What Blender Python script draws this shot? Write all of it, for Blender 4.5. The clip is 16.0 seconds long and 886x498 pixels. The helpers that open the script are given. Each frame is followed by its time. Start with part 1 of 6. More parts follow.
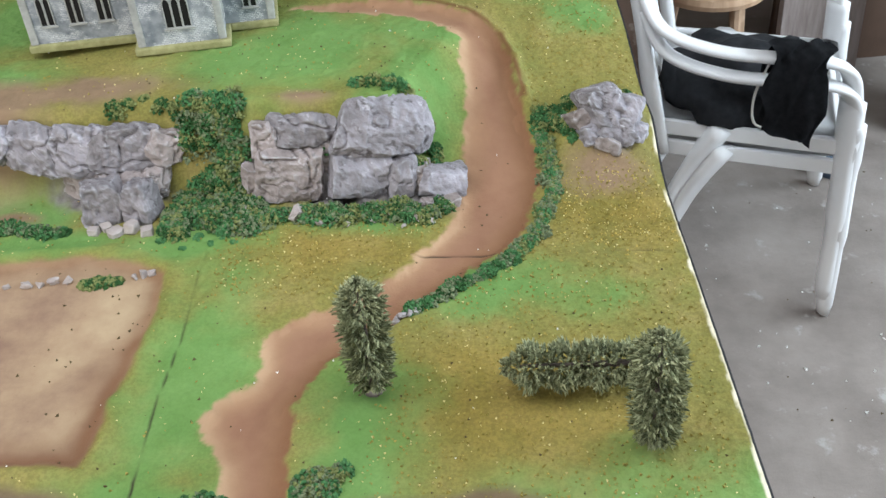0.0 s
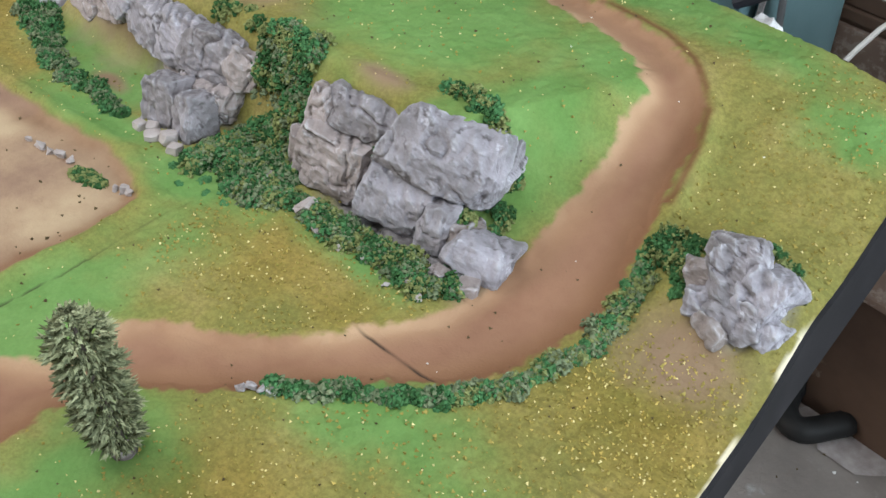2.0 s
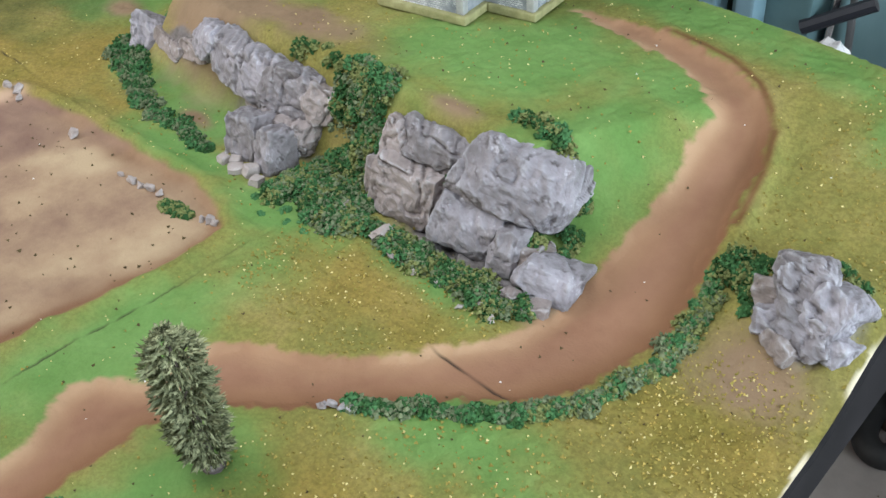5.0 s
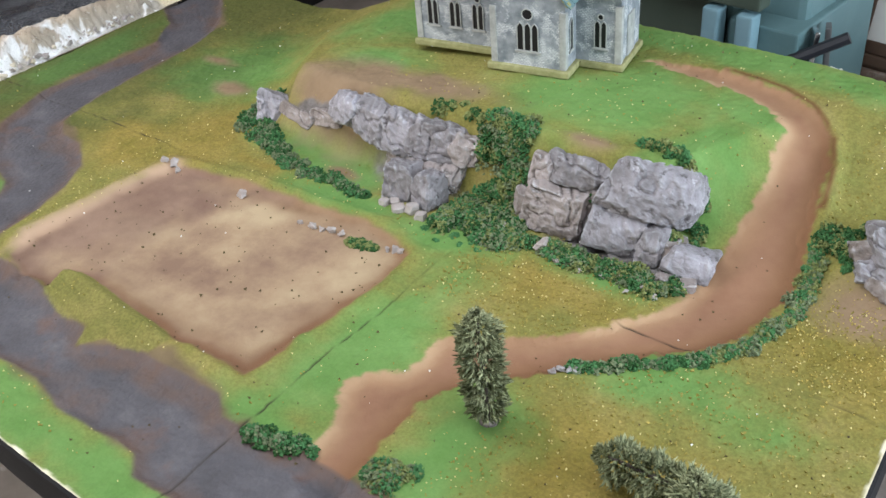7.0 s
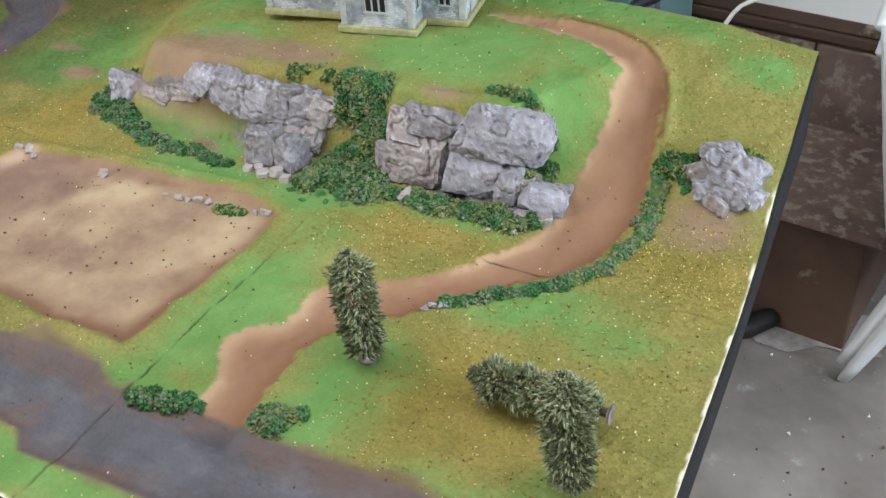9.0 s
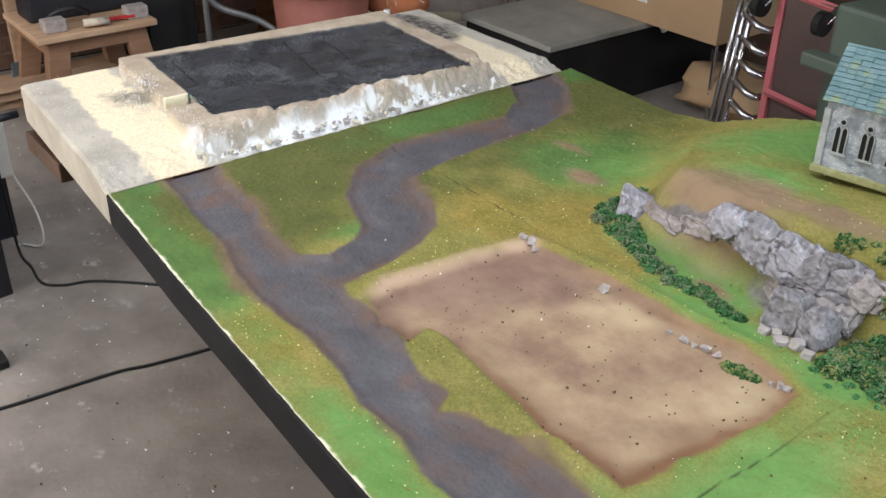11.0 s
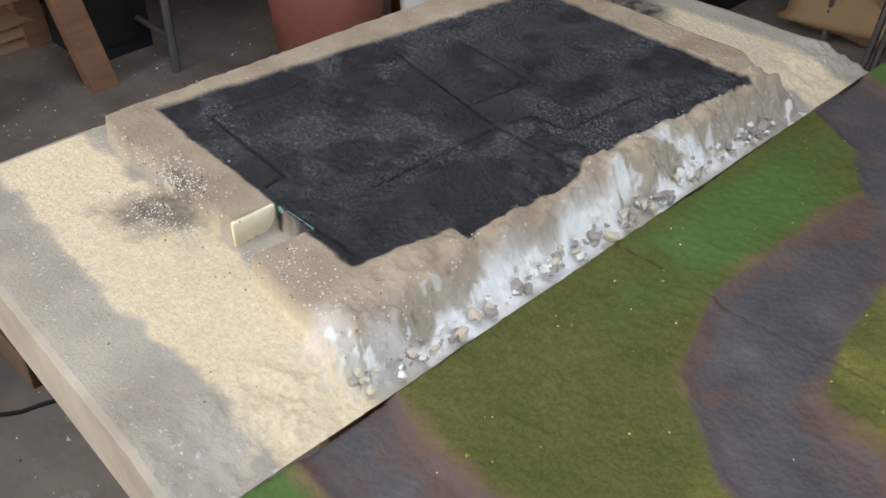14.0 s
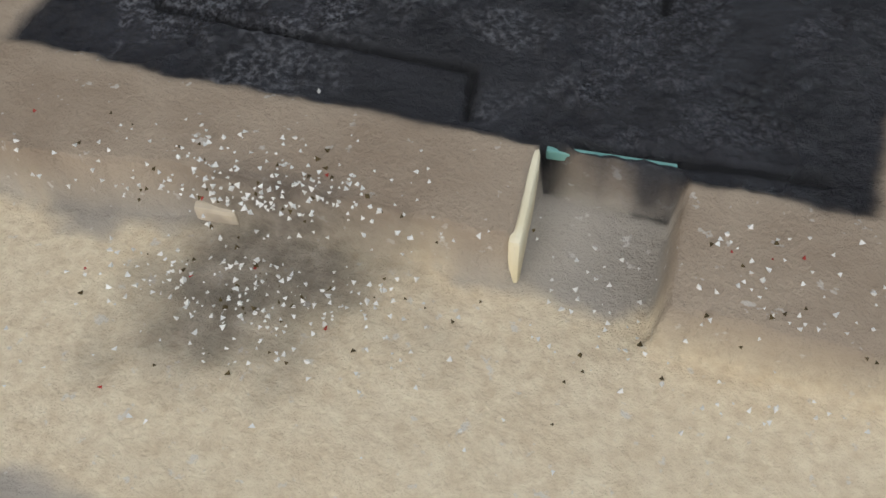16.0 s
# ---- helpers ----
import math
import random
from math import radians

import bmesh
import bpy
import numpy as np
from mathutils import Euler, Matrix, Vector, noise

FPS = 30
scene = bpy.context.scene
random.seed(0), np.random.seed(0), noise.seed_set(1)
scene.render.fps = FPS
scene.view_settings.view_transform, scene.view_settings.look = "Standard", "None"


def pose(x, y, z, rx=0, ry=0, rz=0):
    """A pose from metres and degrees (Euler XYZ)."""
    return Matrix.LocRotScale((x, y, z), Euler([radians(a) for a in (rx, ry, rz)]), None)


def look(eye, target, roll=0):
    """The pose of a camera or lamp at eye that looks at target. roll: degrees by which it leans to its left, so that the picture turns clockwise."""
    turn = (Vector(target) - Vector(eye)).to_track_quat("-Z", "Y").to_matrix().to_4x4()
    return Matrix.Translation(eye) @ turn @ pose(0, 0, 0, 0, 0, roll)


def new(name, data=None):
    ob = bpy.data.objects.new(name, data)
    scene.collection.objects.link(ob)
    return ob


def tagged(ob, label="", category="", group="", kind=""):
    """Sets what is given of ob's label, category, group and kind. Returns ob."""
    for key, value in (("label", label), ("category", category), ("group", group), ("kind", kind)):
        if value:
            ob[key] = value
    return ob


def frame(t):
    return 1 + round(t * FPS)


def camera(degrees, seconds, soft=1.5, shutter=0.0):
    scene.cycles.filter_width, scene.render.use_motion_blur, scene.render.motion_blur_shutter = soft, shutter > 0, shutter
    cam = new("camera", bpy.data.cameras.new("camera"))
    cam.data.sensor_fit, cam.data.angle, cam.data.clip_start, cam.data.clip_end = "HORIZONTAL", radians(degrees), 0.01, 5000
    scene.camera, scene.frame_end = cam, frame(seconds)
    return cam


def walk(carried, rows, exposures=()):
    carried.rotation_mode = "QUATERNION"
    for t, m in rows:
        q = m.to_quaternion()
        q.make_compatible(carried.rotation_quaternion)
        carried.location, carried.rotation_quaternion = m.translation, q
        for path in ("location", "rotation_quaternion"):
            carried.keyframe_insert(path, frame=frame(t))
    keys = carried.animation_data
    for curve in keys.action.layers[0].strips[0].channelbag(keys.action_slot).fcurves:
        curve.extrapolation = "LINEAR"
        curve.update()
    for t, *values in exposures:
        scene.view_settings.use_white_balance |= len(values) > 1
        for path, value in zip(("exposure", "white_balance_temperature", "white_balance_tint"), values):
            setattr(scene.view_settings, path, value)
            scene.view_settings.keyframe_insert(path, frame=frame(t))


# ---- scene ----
cam = camera(48.0, 16.0)
PATH = [
    (0, (0.389, -1.038, 1.697), (0.298, 0.502, 0.424), -3.0),
    (0.5, (0.54, -0.789, 1.638), (0.235, 0.668, 0.302), -1.4),
    (1, (0.667, -0.553, 1.574), (0.163, 0.777, 0.168), 1.7),
    (1.5, (0.784, -0.449, 1.535), (-0.074, 0.685, 0.128), 3.2),
    (2, (0.839, -0.454, 1.537), (-0.203, 0.649, 0.235), -0.4),
    (2.5, (0.862, -0.455, 1.534), (-0.309, 0.638, 0.335), -2.7),
    (3, (0.855, -0.451, 1.563), (-0.36, 0.615, 0.385), -4.4),
    (3.2, (0.874, -0.453, 1.536), (-0.387, 0.617, 0.412), -4.9),
    (5.3, (0.857, -0.494, 1.561), (-0.28, 0.558, 0.296), -3.1),
    (5.5, (0.818, -0.575, 1.575), (-0.292, 0.529, 0.33), -1.5),
    (6, (0.719, -0.814, 1.592), (-0.367, 0.365, 0.396), -3.8),
    (6.5, (0.71, -0.904, 1.65), (-0.374, 0.304, 0.481), -4.8),
    (7, (0.787, -0.925, 1.718), (-0.269, 0.305, 0.547), -5.3),
    (7.5, (0.843, -0.961, 1.719), (-0.074, 0.315, 0.482), -6.2),
    (8, (0.893, -0.96, 1.701), (0.096, 0.382, 0.449), -7.5),
    (8.2, (0.89, -0.956, 1.704), (0.124, 0.397, 0.447), -7.2),
    (10.3, (0.618, -1.066, 1.696), (-0.552, 0.156, 0.63), 0.1),
    (10.5, (0.575, -1.07, 1.69), (-0.657, 0.104, 0.64), 0.3),
    (11, (0.511, -1.088, 1.679), (-0.86, -0.023, 0.685), 0.8),
    (11.5, (0.455, -1.112, 1.673), (-0.989, -0.078, 0.754), 2.4),
    (12, (0.361, -1.086, 1.65), (-1.123, -0.071, 0.773), 2.9),
    (12.5, (0.143, -0.977, 1.599), (-1.378, -0.004, 0.737), 3.1),
    (13, (-0.154, -0.86, 1.563), (-1.642, 0.046, 0.581), 2.1),
    (13.5, (-0.454, -0.833, 1.525), (-1.835, 0.143, 0.459), -0.8),
    (14, (-0.689, -0.764, 1.503), (-1.834, 0.346, 0.296), -0.2),
    (14.5, (-0.895, -0.639, 1.48), (-1.933, 0.501, 0.206), -3.9),
    (15, (-1.073, -0.618, 1.47), (-1.827, 0.526, 0.013), -4.2),
    (15.5, (-1.264, -0.703, 1.383), (-1.642, 0.536, -0.142), -2.4),
    (16, (-1.437, -0.57, 1.229), (-1.725, 0.549, -0.404), -2.5),
]
walk(cam, [(t, look(eye, target, roll)) for t, eye, target, roll in PATH], [(0.0, -0.14), (3.0, -0.24), (5.5, -0.25), (8.0, -0.10), (10.5, -0.24), (11.5, -0.10), (12.5, -0.12), (13.6, -0.42), (14.1, -0.62), (15.0, -0.45), (15.5, -0.76), (16.0, -1.15)])

# ---- world and light ----
world = bpy.data.worlds.new("world")
scene.world = world
world.use_nodes = True
wn = world.node_tree
sky = wn.nodes.new("ShaderNodeTexSky")
sky.sky_type = "NISHITA"
sky.sun_disc = False
sky.sun_elevation, sky.sun_rotation = radians(38), radians(60)
wn.nodes["Background"].inputs["Strength"].default_value = 0.12
wn.links.new(sky.outputs["Color"], wn.nodes["Background"].inputs["Color"])

H = 0.83                      # top of the flat board
X0, X1 = -4.45, 2.9           # inner faces of the workshop's walls
Y0, Y1 = -2.7, 3.15
ROOM = 2.5


def area(name, m, sx, sy, watts, colour):
    lamp = bpy.data.lights.new(name, "AREA")
    lamp.shape, lamp.size, lamp.size_y, lamp.energy, lamp.color = "RECTANGLE", sx, sy, watts, colour
    ob = new(name, lamp)
    ob.matrix_world = m
    return ob


# daylight through the east window opening; roof and south lamps are added, unseen fill
area("east_window_daylight", look((X1 + 0.02, 0.45, 1.55), (0.0, 0.3, 0.9)), 2.3, 1.2, 132, (0.78, 0.90, 1.0))
area("added_overhead_fill", look((-0.7, -0.35, ROOM + 0.02), (-0.7, -0.3, 0)), 4.2, 1.3, 69, (0.94, 0.97, 1.0))
area("added_south_fill", look((-2.3, Y0 - .02, 1.5), (-2.2, 0.4, 0.4)), 1.8, 1.2, 104, (1.0, 0.955, 0.90))


# ---- materials ----
def ramp(nt, fac, stops):
    r = nt.nodes.new("ShaderNodeValToRGB")
    el = r.color_ramp.elements
    while len(el) < len(stops):
        el.new(0.5)
    for e, (p, c) in zip(el, stops):
        e.position, e.color = p, (*c, 1) if len(c) == 3 else c
    nt.links.new(fac, r.inputs["Fac"])
    return r.outputs["Color"]


def noise_tex(nt, scale, detail=6, rough=0.6, coords="Object", stretch=None):
    tc = nt.nodes.new("ShaderNodeTexCoord")
    n = nt.nodes.new("ShaderNodeTexNoise")
    n.inputs["Scale"].default_value, n.inputs["Detail"].default_value, n.inputs["Roughness"].default_value = scale, detail, rough
    src = tc.outputs[coords]
    if stretch:
        mp = nt.nodes.new("ShaderNodeMapping")
        mp.inputs["Scale"].default_value = stretch
        nt.links.new(src, mp.inputs["Vector"])
        src = mp.outputs["Vector"]
    nt.links.new(src, n.inputs["Vector"])
    return n.outputs["Fac"]


def mix(nt, fac, a, b, mode="MIX"):
    m = nt.nodes.new("ShaderNodeMix")
    m.data_type, m.blend_type = "RGBA", mode
    for sock, v in ((0, fac), (6, a), (7, b)):
        if isinstance(v, bpy.types.NodeSocket):
            nt.links.new(v, m.inputs[sock])
        elif sock == 0:
            m.inputs[sock].default_value = v
        else:
            m.inputs[sock].default_value = (*v, 1)
    return m.outputs[2]


def material(name, c1, c2, scale=8.0, rough=0.8, bump=0.0, bump_scale=60.0, metal=0.0, spots=None, spot_scale=30.0,
             spot_at=0.66, spec=0.3, stretch=None, vary=0.0, rough2=None):
    """Two-tone base, larger stains or chips on top, fine relief."""
    m = bpy.data.materials.new(name)
    m.use_nodes = True
    nt = m.node_tree
    b = nt.nodes["Principled BSDF"]
    col = ramp(nt, noise_tex(nt, scale, stretch=stretch), [(0.3, c1), (0.7, c2)])
    if vary:
        info = nt.nodes.new("ShaderNodeObjectInfo")
        k = ramp(nt, info.outputs["Random"], [(0, (1 - vary,) * 3), (1, (1 + vary,) * 3)])
        col = mix(nt, 1.0, col, k, "MULTIPLY")
    if spots:
        f = ramp(nt, noise_tex(nt, spot_scale, 5, 0.65), [(spot_at - 0.05, (0, 0, 0)), (spot_at + 0.04, (1, 1, 1))])
        col = mix(nt, f, col, spots)
    nt.links.new(col, b.inputs["Base Color"])
    b.inputs["Metallic"].default_value = metal
    b.inputs["Specular IOR Level"].default_value = spec
    b.inputs["Roughness"].default_value = rough
    if rough2 is not None:
        rr = ramp(nt, noise_tex(nt, scale * 2.3), [(0.35, (rough,) * 3), (0.7, (rough2,) * 3)])
        nt.links.new(rr, b.inputs["Roughness"])
    if bump:
        bp = nt.nodes.new("ShaderNodeBump")
        bp.inputs["Strength"].default_value, bp.inputs["Distance"].default_value = bump, 0.3 / bump_scale
        nt.links.new(noise_tex(nt, bump_scale, 8, 0.7, stretch=stretch), bp.inputs["Height"])
        nt.links.new(bp.outputs["Normal"], b.inputs["Normal"])
    return m


M = {}
M["rock"] = material("painted_rock", (0.15, 0.142, 0.148), (0.35, 0.335, 0.365), 22, 0.6, 0.7, 90, spots=(0.52, 0.52, 0.57), spot_scale=38, spot_at=0.66, spec=0.35)
M["rock_warm"] = material("painted_rock_warm", (0.16, 0.135, 0.125), (0.35, 0.305, 0.29), 22, 0.65, 0.7, 90, spots=(0.48, 0.46, 0.47), spot_scale=38, spot_at=0.67, spec=0.35)
M["rock_pale"] = material("pale_rock", (0.27, 0.235, 0.22), (0.46, 0.42, 0.41), 30, 0.8, 0.5, 150)


def cracked(m, dark):
    """Dark wash in thin crooked cracks, darker hollows, paler edges, and a tone of its own for each block."""
    nt = m.node_tree
    b = nt.nodes["Principled BSDF"]
    base = b.inputs["Base Color"].links[0].from_socket
    info = nt.nodes.new("ShaderNodeObjectInfo")
    base = mix(nt, 1.0, base, ramp(nt, info.outputs["Random"], [(0, (0.78, 0.76, 0.75)), (1, (1.18, 1.18, 1.22))]), "MULTIPLY")
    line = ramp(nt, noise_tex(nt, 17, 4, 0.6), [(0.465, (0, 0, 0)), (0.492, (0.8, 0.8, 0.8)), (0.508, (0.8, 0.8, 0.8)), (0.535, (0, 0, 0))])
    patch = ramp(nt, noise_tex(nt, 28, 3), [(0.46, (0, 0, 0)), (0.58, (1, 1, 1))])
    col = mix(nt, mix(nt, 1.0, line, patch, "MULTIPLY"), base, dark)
    # pointiness: darker in the hollows, patchy bluish white on the raised edges
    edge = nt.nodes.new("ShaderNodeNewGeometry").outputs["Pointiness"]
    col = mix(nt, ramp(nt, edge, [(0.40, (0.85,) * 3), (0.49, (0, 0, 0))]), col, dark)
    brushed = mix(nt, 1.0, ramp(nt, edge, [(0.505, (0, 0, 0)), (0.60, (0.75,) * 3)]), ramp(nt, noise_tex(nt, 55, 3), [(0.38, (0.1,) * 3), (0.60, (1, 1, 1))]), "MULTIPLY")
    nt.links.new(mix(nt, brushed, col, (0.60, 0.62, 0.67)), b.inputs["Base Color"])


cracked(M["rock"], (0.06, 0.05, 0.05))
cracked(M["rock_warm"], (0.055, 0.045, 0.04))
M["flock_dark"] = material("foliage_dark", (0.018, 0.060, 0.022), (0.055, 0.135, 0.045), 160, 0.95, spec=0.1)
M["flock_olive"] = material("foliage_olive", (0.09, 0.115, 0.038), (0.26, 0.29, 0.115), 160, 0.95, spec=0.1)
M["flock_mid"] = material("foliage_mid", (0.03, 0.11, 0.042), (0.095, 0.225, 0.088), 160, 0.95, spec=0.1)
M["flock_sage"] = material("foliage_sage", (0.085, 0.12, 0.065), (0.22, 0.26, 0.15), 160, 0.95, spec=0.1)
M["needle"] = material("fir_needles", (0.055, 0.070, 0.028), (0.20, 0.22, 0.10), 90, 0.85, spec=0.2)
M["bark"] = material("dark_bark", (0.05, 0.04, 0.035), (0.12, 0.10, 0.08), 120, 0.9)
M["concrete"] = material("concrete_floor", (0.155, 0.132, 0.117), (0.31, 0.275, 0.25), 3.2, 0.75, 0.4, 55, spots=(0.36, 0.34, 0.32), spot_scale=13, spot_at=0.66, spec=0.3)
M["brick"] = material("red_brick", (0.10, 0.055, 0.04), (0.19, 0.105, 0.075), 7, 0.9, 0.5, 80, vary=0.3)
M["mortar"] = material("mortar", (0.13, 0.085, 0.065), (0.21, 0.15, 0.12), 20, 0.95, 0.4, 90)
M["plaster"] = material("grey_plaster", (0.30, 0.28, 0.25), (0.38, 0.36, 0.33), 3, 0.9, 0.2, 40)
M["black_paint"] = material("black_board_edge", (0.007, 0.007, 0.008), (0.017, 0.016, 0.018), 12, 0.7, 0.1, 60, spec=0.2)
M["foam"] = material("unpainted_foam", (0.50, 0.43, 0.33), (0.70, 0.64, 0.53), 9, 0.9, 0.35, 160, spots=(0.34, 0.29, 0.24), spot_scale=7, spot_at=0.6)
# darker copy of the foam, with the side walls' dim lighting in its colour
M["foam_side"] = material("shaded_foam_side", (0.33, 0.29, 0.24), (0.50, 0.45, 0.38), 9, 0.9, 0.3, 120)
M["foam_white"] = material("fresh_white_plaster", (0.72, 0.72, 0.72), (0.86, 0.86, 0.85), 20, 0.7, 0.3, 90)
M["teal_edge"] = material("teal_foam", (0.16, 0.36, 0.34), (0.24, 0.46, 0.43), 60, 0.8, 0.3, 150)
M["foam_cut"] = material("cut_cream_foam", (0.74, 0.66, 0.45), (0.84, 0.78, 0.60), 30, 0.85, 0.2, 120)
M["stone_wall"] = material("church_stone", (0.13, 0.155, 0.18), (0.32, 0.345, 0.375), 45, 0.8, 0.5, 180)


def brickwork(m):
    """Dry-brushed white courses over the church stone."""
    nt = m.node_tree
    b = nt.nodes["Principled BSDF"]
    base = b.inputs["Base Color"].links[0].from_socket
    tc = nt.nodes.new("ShaderNodeTexCoord")
    sep, com, add = nt.nodes.new("ShaderNodeSeparateXYZ"), nt.nodes.new("ShaderNodeCombineXYZ"), nt.nodes.new("ShaderNodeMath")
    nt.links.new(tc.outputs["Object"], sep.inputs[0])
    nt.links.new(sep.outputs["X"], add.inputs[0])
    nt.links.new(sep.outputs["Y"], add.inputs[1])
    nt.links.new(add.outputs[0], com.inputs["X"])
    nt.links.new(sep.outputs["Z"], com.inputs["Y"])
    br = nt.nodes.new("ShaderNodeTexBrick")
    br.inputs["Scale"].default_value, br.inputs["Mortar Size"].default_value, br.inputs["Mortar Smooth"].default_value = 75, 0.03, 0.3
    br.inputs["Brick Width"].default_value, br.inputs["Row Height"].default_value = 0.42, 0.22
    br.inputs["Color1"].default_value, br.inputs["Color2"].default_value, br.inputs["Mortar"].default_value = (1, 1, 1, 1), (0.55, 0.55, 0.55, 1), (0, 0, 0, 1)
    nt.links.new(com.outputs[0], br.inputs["Vector"])
    patch = ramp(nt, noise_tex(nt, 34, 4), [(0.48, (0, 0, 0)), (0.58, (1, 1, 1))])
    white = mix(nt, 1.0, patch, br.outputs["Color"], "MULTIPLY")
    nt.links.new(mix(nt, white, base, (0.58, 0.60, 0.63)), b.inputs["Base Color"])
    return m


brickwork(M["stone_wall"])
M["stone_trim"] = material("church_trim_stone", (0.26, 0.27, 0.26), (0.42, 0.43, 0.42), 60, 0.8, 0.4, 180)
M["slate"] = material("blue_roof_slate", (0.082, 0.155, 0.172), (0.155, 0.24, 0.255), 40, 0.7, 0.3, 120, spots=(0.20, 0.25, 0.16), spot_scale=30, spot_at=0.62)
M["moss_plinth"] = material("mossy_plinth", (0.21, 0.21, 0.09), (0.36, 0.35, 0.18), 60, 0.95, 0.5, 200)
M["glass_black"] = material("black_window", (0.006, 0.006, 0.008), (0.012, 0.012, 0.014), 20, 0.4)
M["white_plastic"] = material("white_garden_plastic", (0.74, 0.75, 0.76), (0.82, 0.83, 0.84), 5, 0.38, spec=0.5)
M["black_cloth"] = material("black_cloth", (0.006, 0.007, 0.009), (0.018, 0.019, 0.022), 60, 0.95, 0.5, 300)
M["pine"] = material("pale_pine", (0.36, 0.235, 0.15), (0.50, 0.345, 0.235), 3, 0.65, 0.2, 60, stretch=(1, 1, 9))
M["pine_aged"] = material("aged_reddish_pine", (0.23, 0.125, 0.075), (0.36, 0.21, 0.135), 3, 0.65, 0.2, 60, stretch=(1, 1, 9), spots=(0.42, 0.29, 0.21), spot_scale=14, spot_at=0.68)
M["pine_flat"] = material("sanded_pine_top", (0.46, 0.29, 0.18), (0.62, 0.43, 0.29), 4, 0.6, 0.2, 60, stretch=(9, 1, 1))
M["old_wood"] = material("stained_wood", (0.16, 0.075, 0.035), (0.34, 0.17, 0.085), 4, 0.6, 0.2, 50, stretch=(1, 1, 6))
M["grey_wood"] = material("weathered_grey_wood", (0.20, 0.16, 0.15), (0.36, 0.31, 0.29), 6, 0.85, 0.3, 60, stretch=(6, 1, 1))
M["dark_wood"] = material("dark_brown_board", (0.055, 0.032, 0.022), (0.13, 0.08, 0.055), 3, 0.7, 0.2, 40, spots=(0.30, 0.24, 0.19), spot_scale=8, spot_at=0.68)
M["scuffed"] = material("scuffed_brown_board", (0.10, 0.065, 0.05), (0.22, 0.15, 0.115), 5, 0.8, 0.2, 50, spots=(0.27, 0.215, 0.18), spot_scale=26, spot_at=0.56)
M["pale_board"] = material("pale_hardboard", (0.52, 0.39, 0.25), (0.66, 0.52, 0.36), 3, 0.8, 0.1, 40)
M["cast_blue"] = material("grey_blue_cast_paint", (0.10, 0.145, 0.175), (0.18, 0.235, 0.27), 9, 0.5, 0.15, 60)
M["red_brown"] = material("red_brown_wood", (0.20, 0.10, 0.075), (0.30, 0.16, 0.12), 5, 0.7, 0.2, 50)
M["card"] = material("brown_cardboard", (0.36, 0.235, 0.135), (0.44, 0.30, 0.18), 3, 0.85, 0.12, 40)
M["terracotta"] = material("red_terracotta", (0.23, 0.08, 0.06), (0.33, 0.125, 0.10), 6, 0.75, 0.1, 60, spots=(0.45, 0.26, 0.21), spot_scale=9, spot_at=0.68)
M["terracotta_rim"] = material("dusty_terracotta", (0.36, 0.20, 0.16), (0.52, 0.35, 0.29), 18, 0.85, 0.2, 80)
M["orange_clay"] = material("orange_clay", (0.45, 0.14, 0.06), (0.58, 0.24, 0.12), 8, 0.85, 0.2, 70)
M["black_plastic"] = material("black_casing", (0.010, 0.011, 0.015), (0.022, 0.023, 0.03), 4, 0.5, 0.1, 80, spec=0.4)
M["chest_top"] = material("dusty_black_lid", (0.27, 0.26, 0.235), (0.40, 0.385, 0.35), 5, 0.75, 0.1, 60, spots=(0.3, 0.28, 0.25), spot_scale=12, spot_at=0.7)
M["chest"] = material("black_metal_chest", (0.010, 0.010, 0.011), (0.020, 0.020, 0.021), 4, 0.55, 0.05, 40, spots=(0.2, 0.19, 0.18), spot_scale=9, spot_at=0.76)
M["steel"] = material("bright_steel", (0.55, 0.55, 0.57), (0.68, 0.68, 0.70), 12, 0.22, metal=1.0)
M["grey_metal"] = material("grey_tube", (0.14, 0.145, 0.15), (0.22, 0.225, 0.23), 10, 0.45, metal=0.6)
M["pink"] = material("faded_red_frame", (0.46, 0.115, 0.13), (0.58, 0.18, 0.19), 9, 0.55, 0.1, 60)
M["brown_panel"] = material("brown_mesh_panel", (0.085, 0.055, 0.05), (0.13, 0.09, 0.08), 3, 0.7, 0.2, 80)
M["teal_metal"] = material("teal_machine_paint", (0.09, 0.165, 0.175), (0.14, 0.23, 0.245), 6, 0.5, 0.15, 60)
M["teal_light"] = material("pale_blue_machine_paint", (0.15, 0.26, 0.31), (0.22, 0.35, 0.40), 7, 0.45, 0.1, 60)
M["green_metal"] = material("dark_green_machine_paint", (0.045, 0.065, 0.05), (0.075, 0.095, 0.075), 4, 0.5, 0.1, 50)
M["teal_plastic"] = material("teal_power_tool", (0.015, 0.07, 0.075), (0.03, 0.11, 0.115), 8, 0.45)
M["yellow"] = material("yellow_plastic", (0.70, 0.46, 0.03), (0.80, 0.56, 0.06), 8, 0.45)
M["white_paint"] = material("white_paint", (0.70, 0.69, 0.66), (0.80, 0.79, 0.77), 6, 0.7)
M["white_flex"] = material("white_cable", (0.62, 0.60, 0.56), (0.72, 0.70, 0.66), 20, 0.5)
M["black_rubber"] = material("black_cable", (0.010, 0.010, 0.010), (0.022, 0.022, 0.022), 20, 0.6)
M["red"] = material("red_plastic", (0.42, 0.02, 0.025), (0.52, 0.04, 0.04), 9, 0.45)
M["tape"] = material("silver_tape", (0.42, 0.44, 0.48), (0.62, 0.64, 0.68), 30, 0.3, 0.4, 60, metal=0.7)
M["polythene"] = material("crumpled_polythene", (0.62, 0.62, 0.62), (0.80, 0.80, 0.80), 12, 0.25, 0.9, 25)
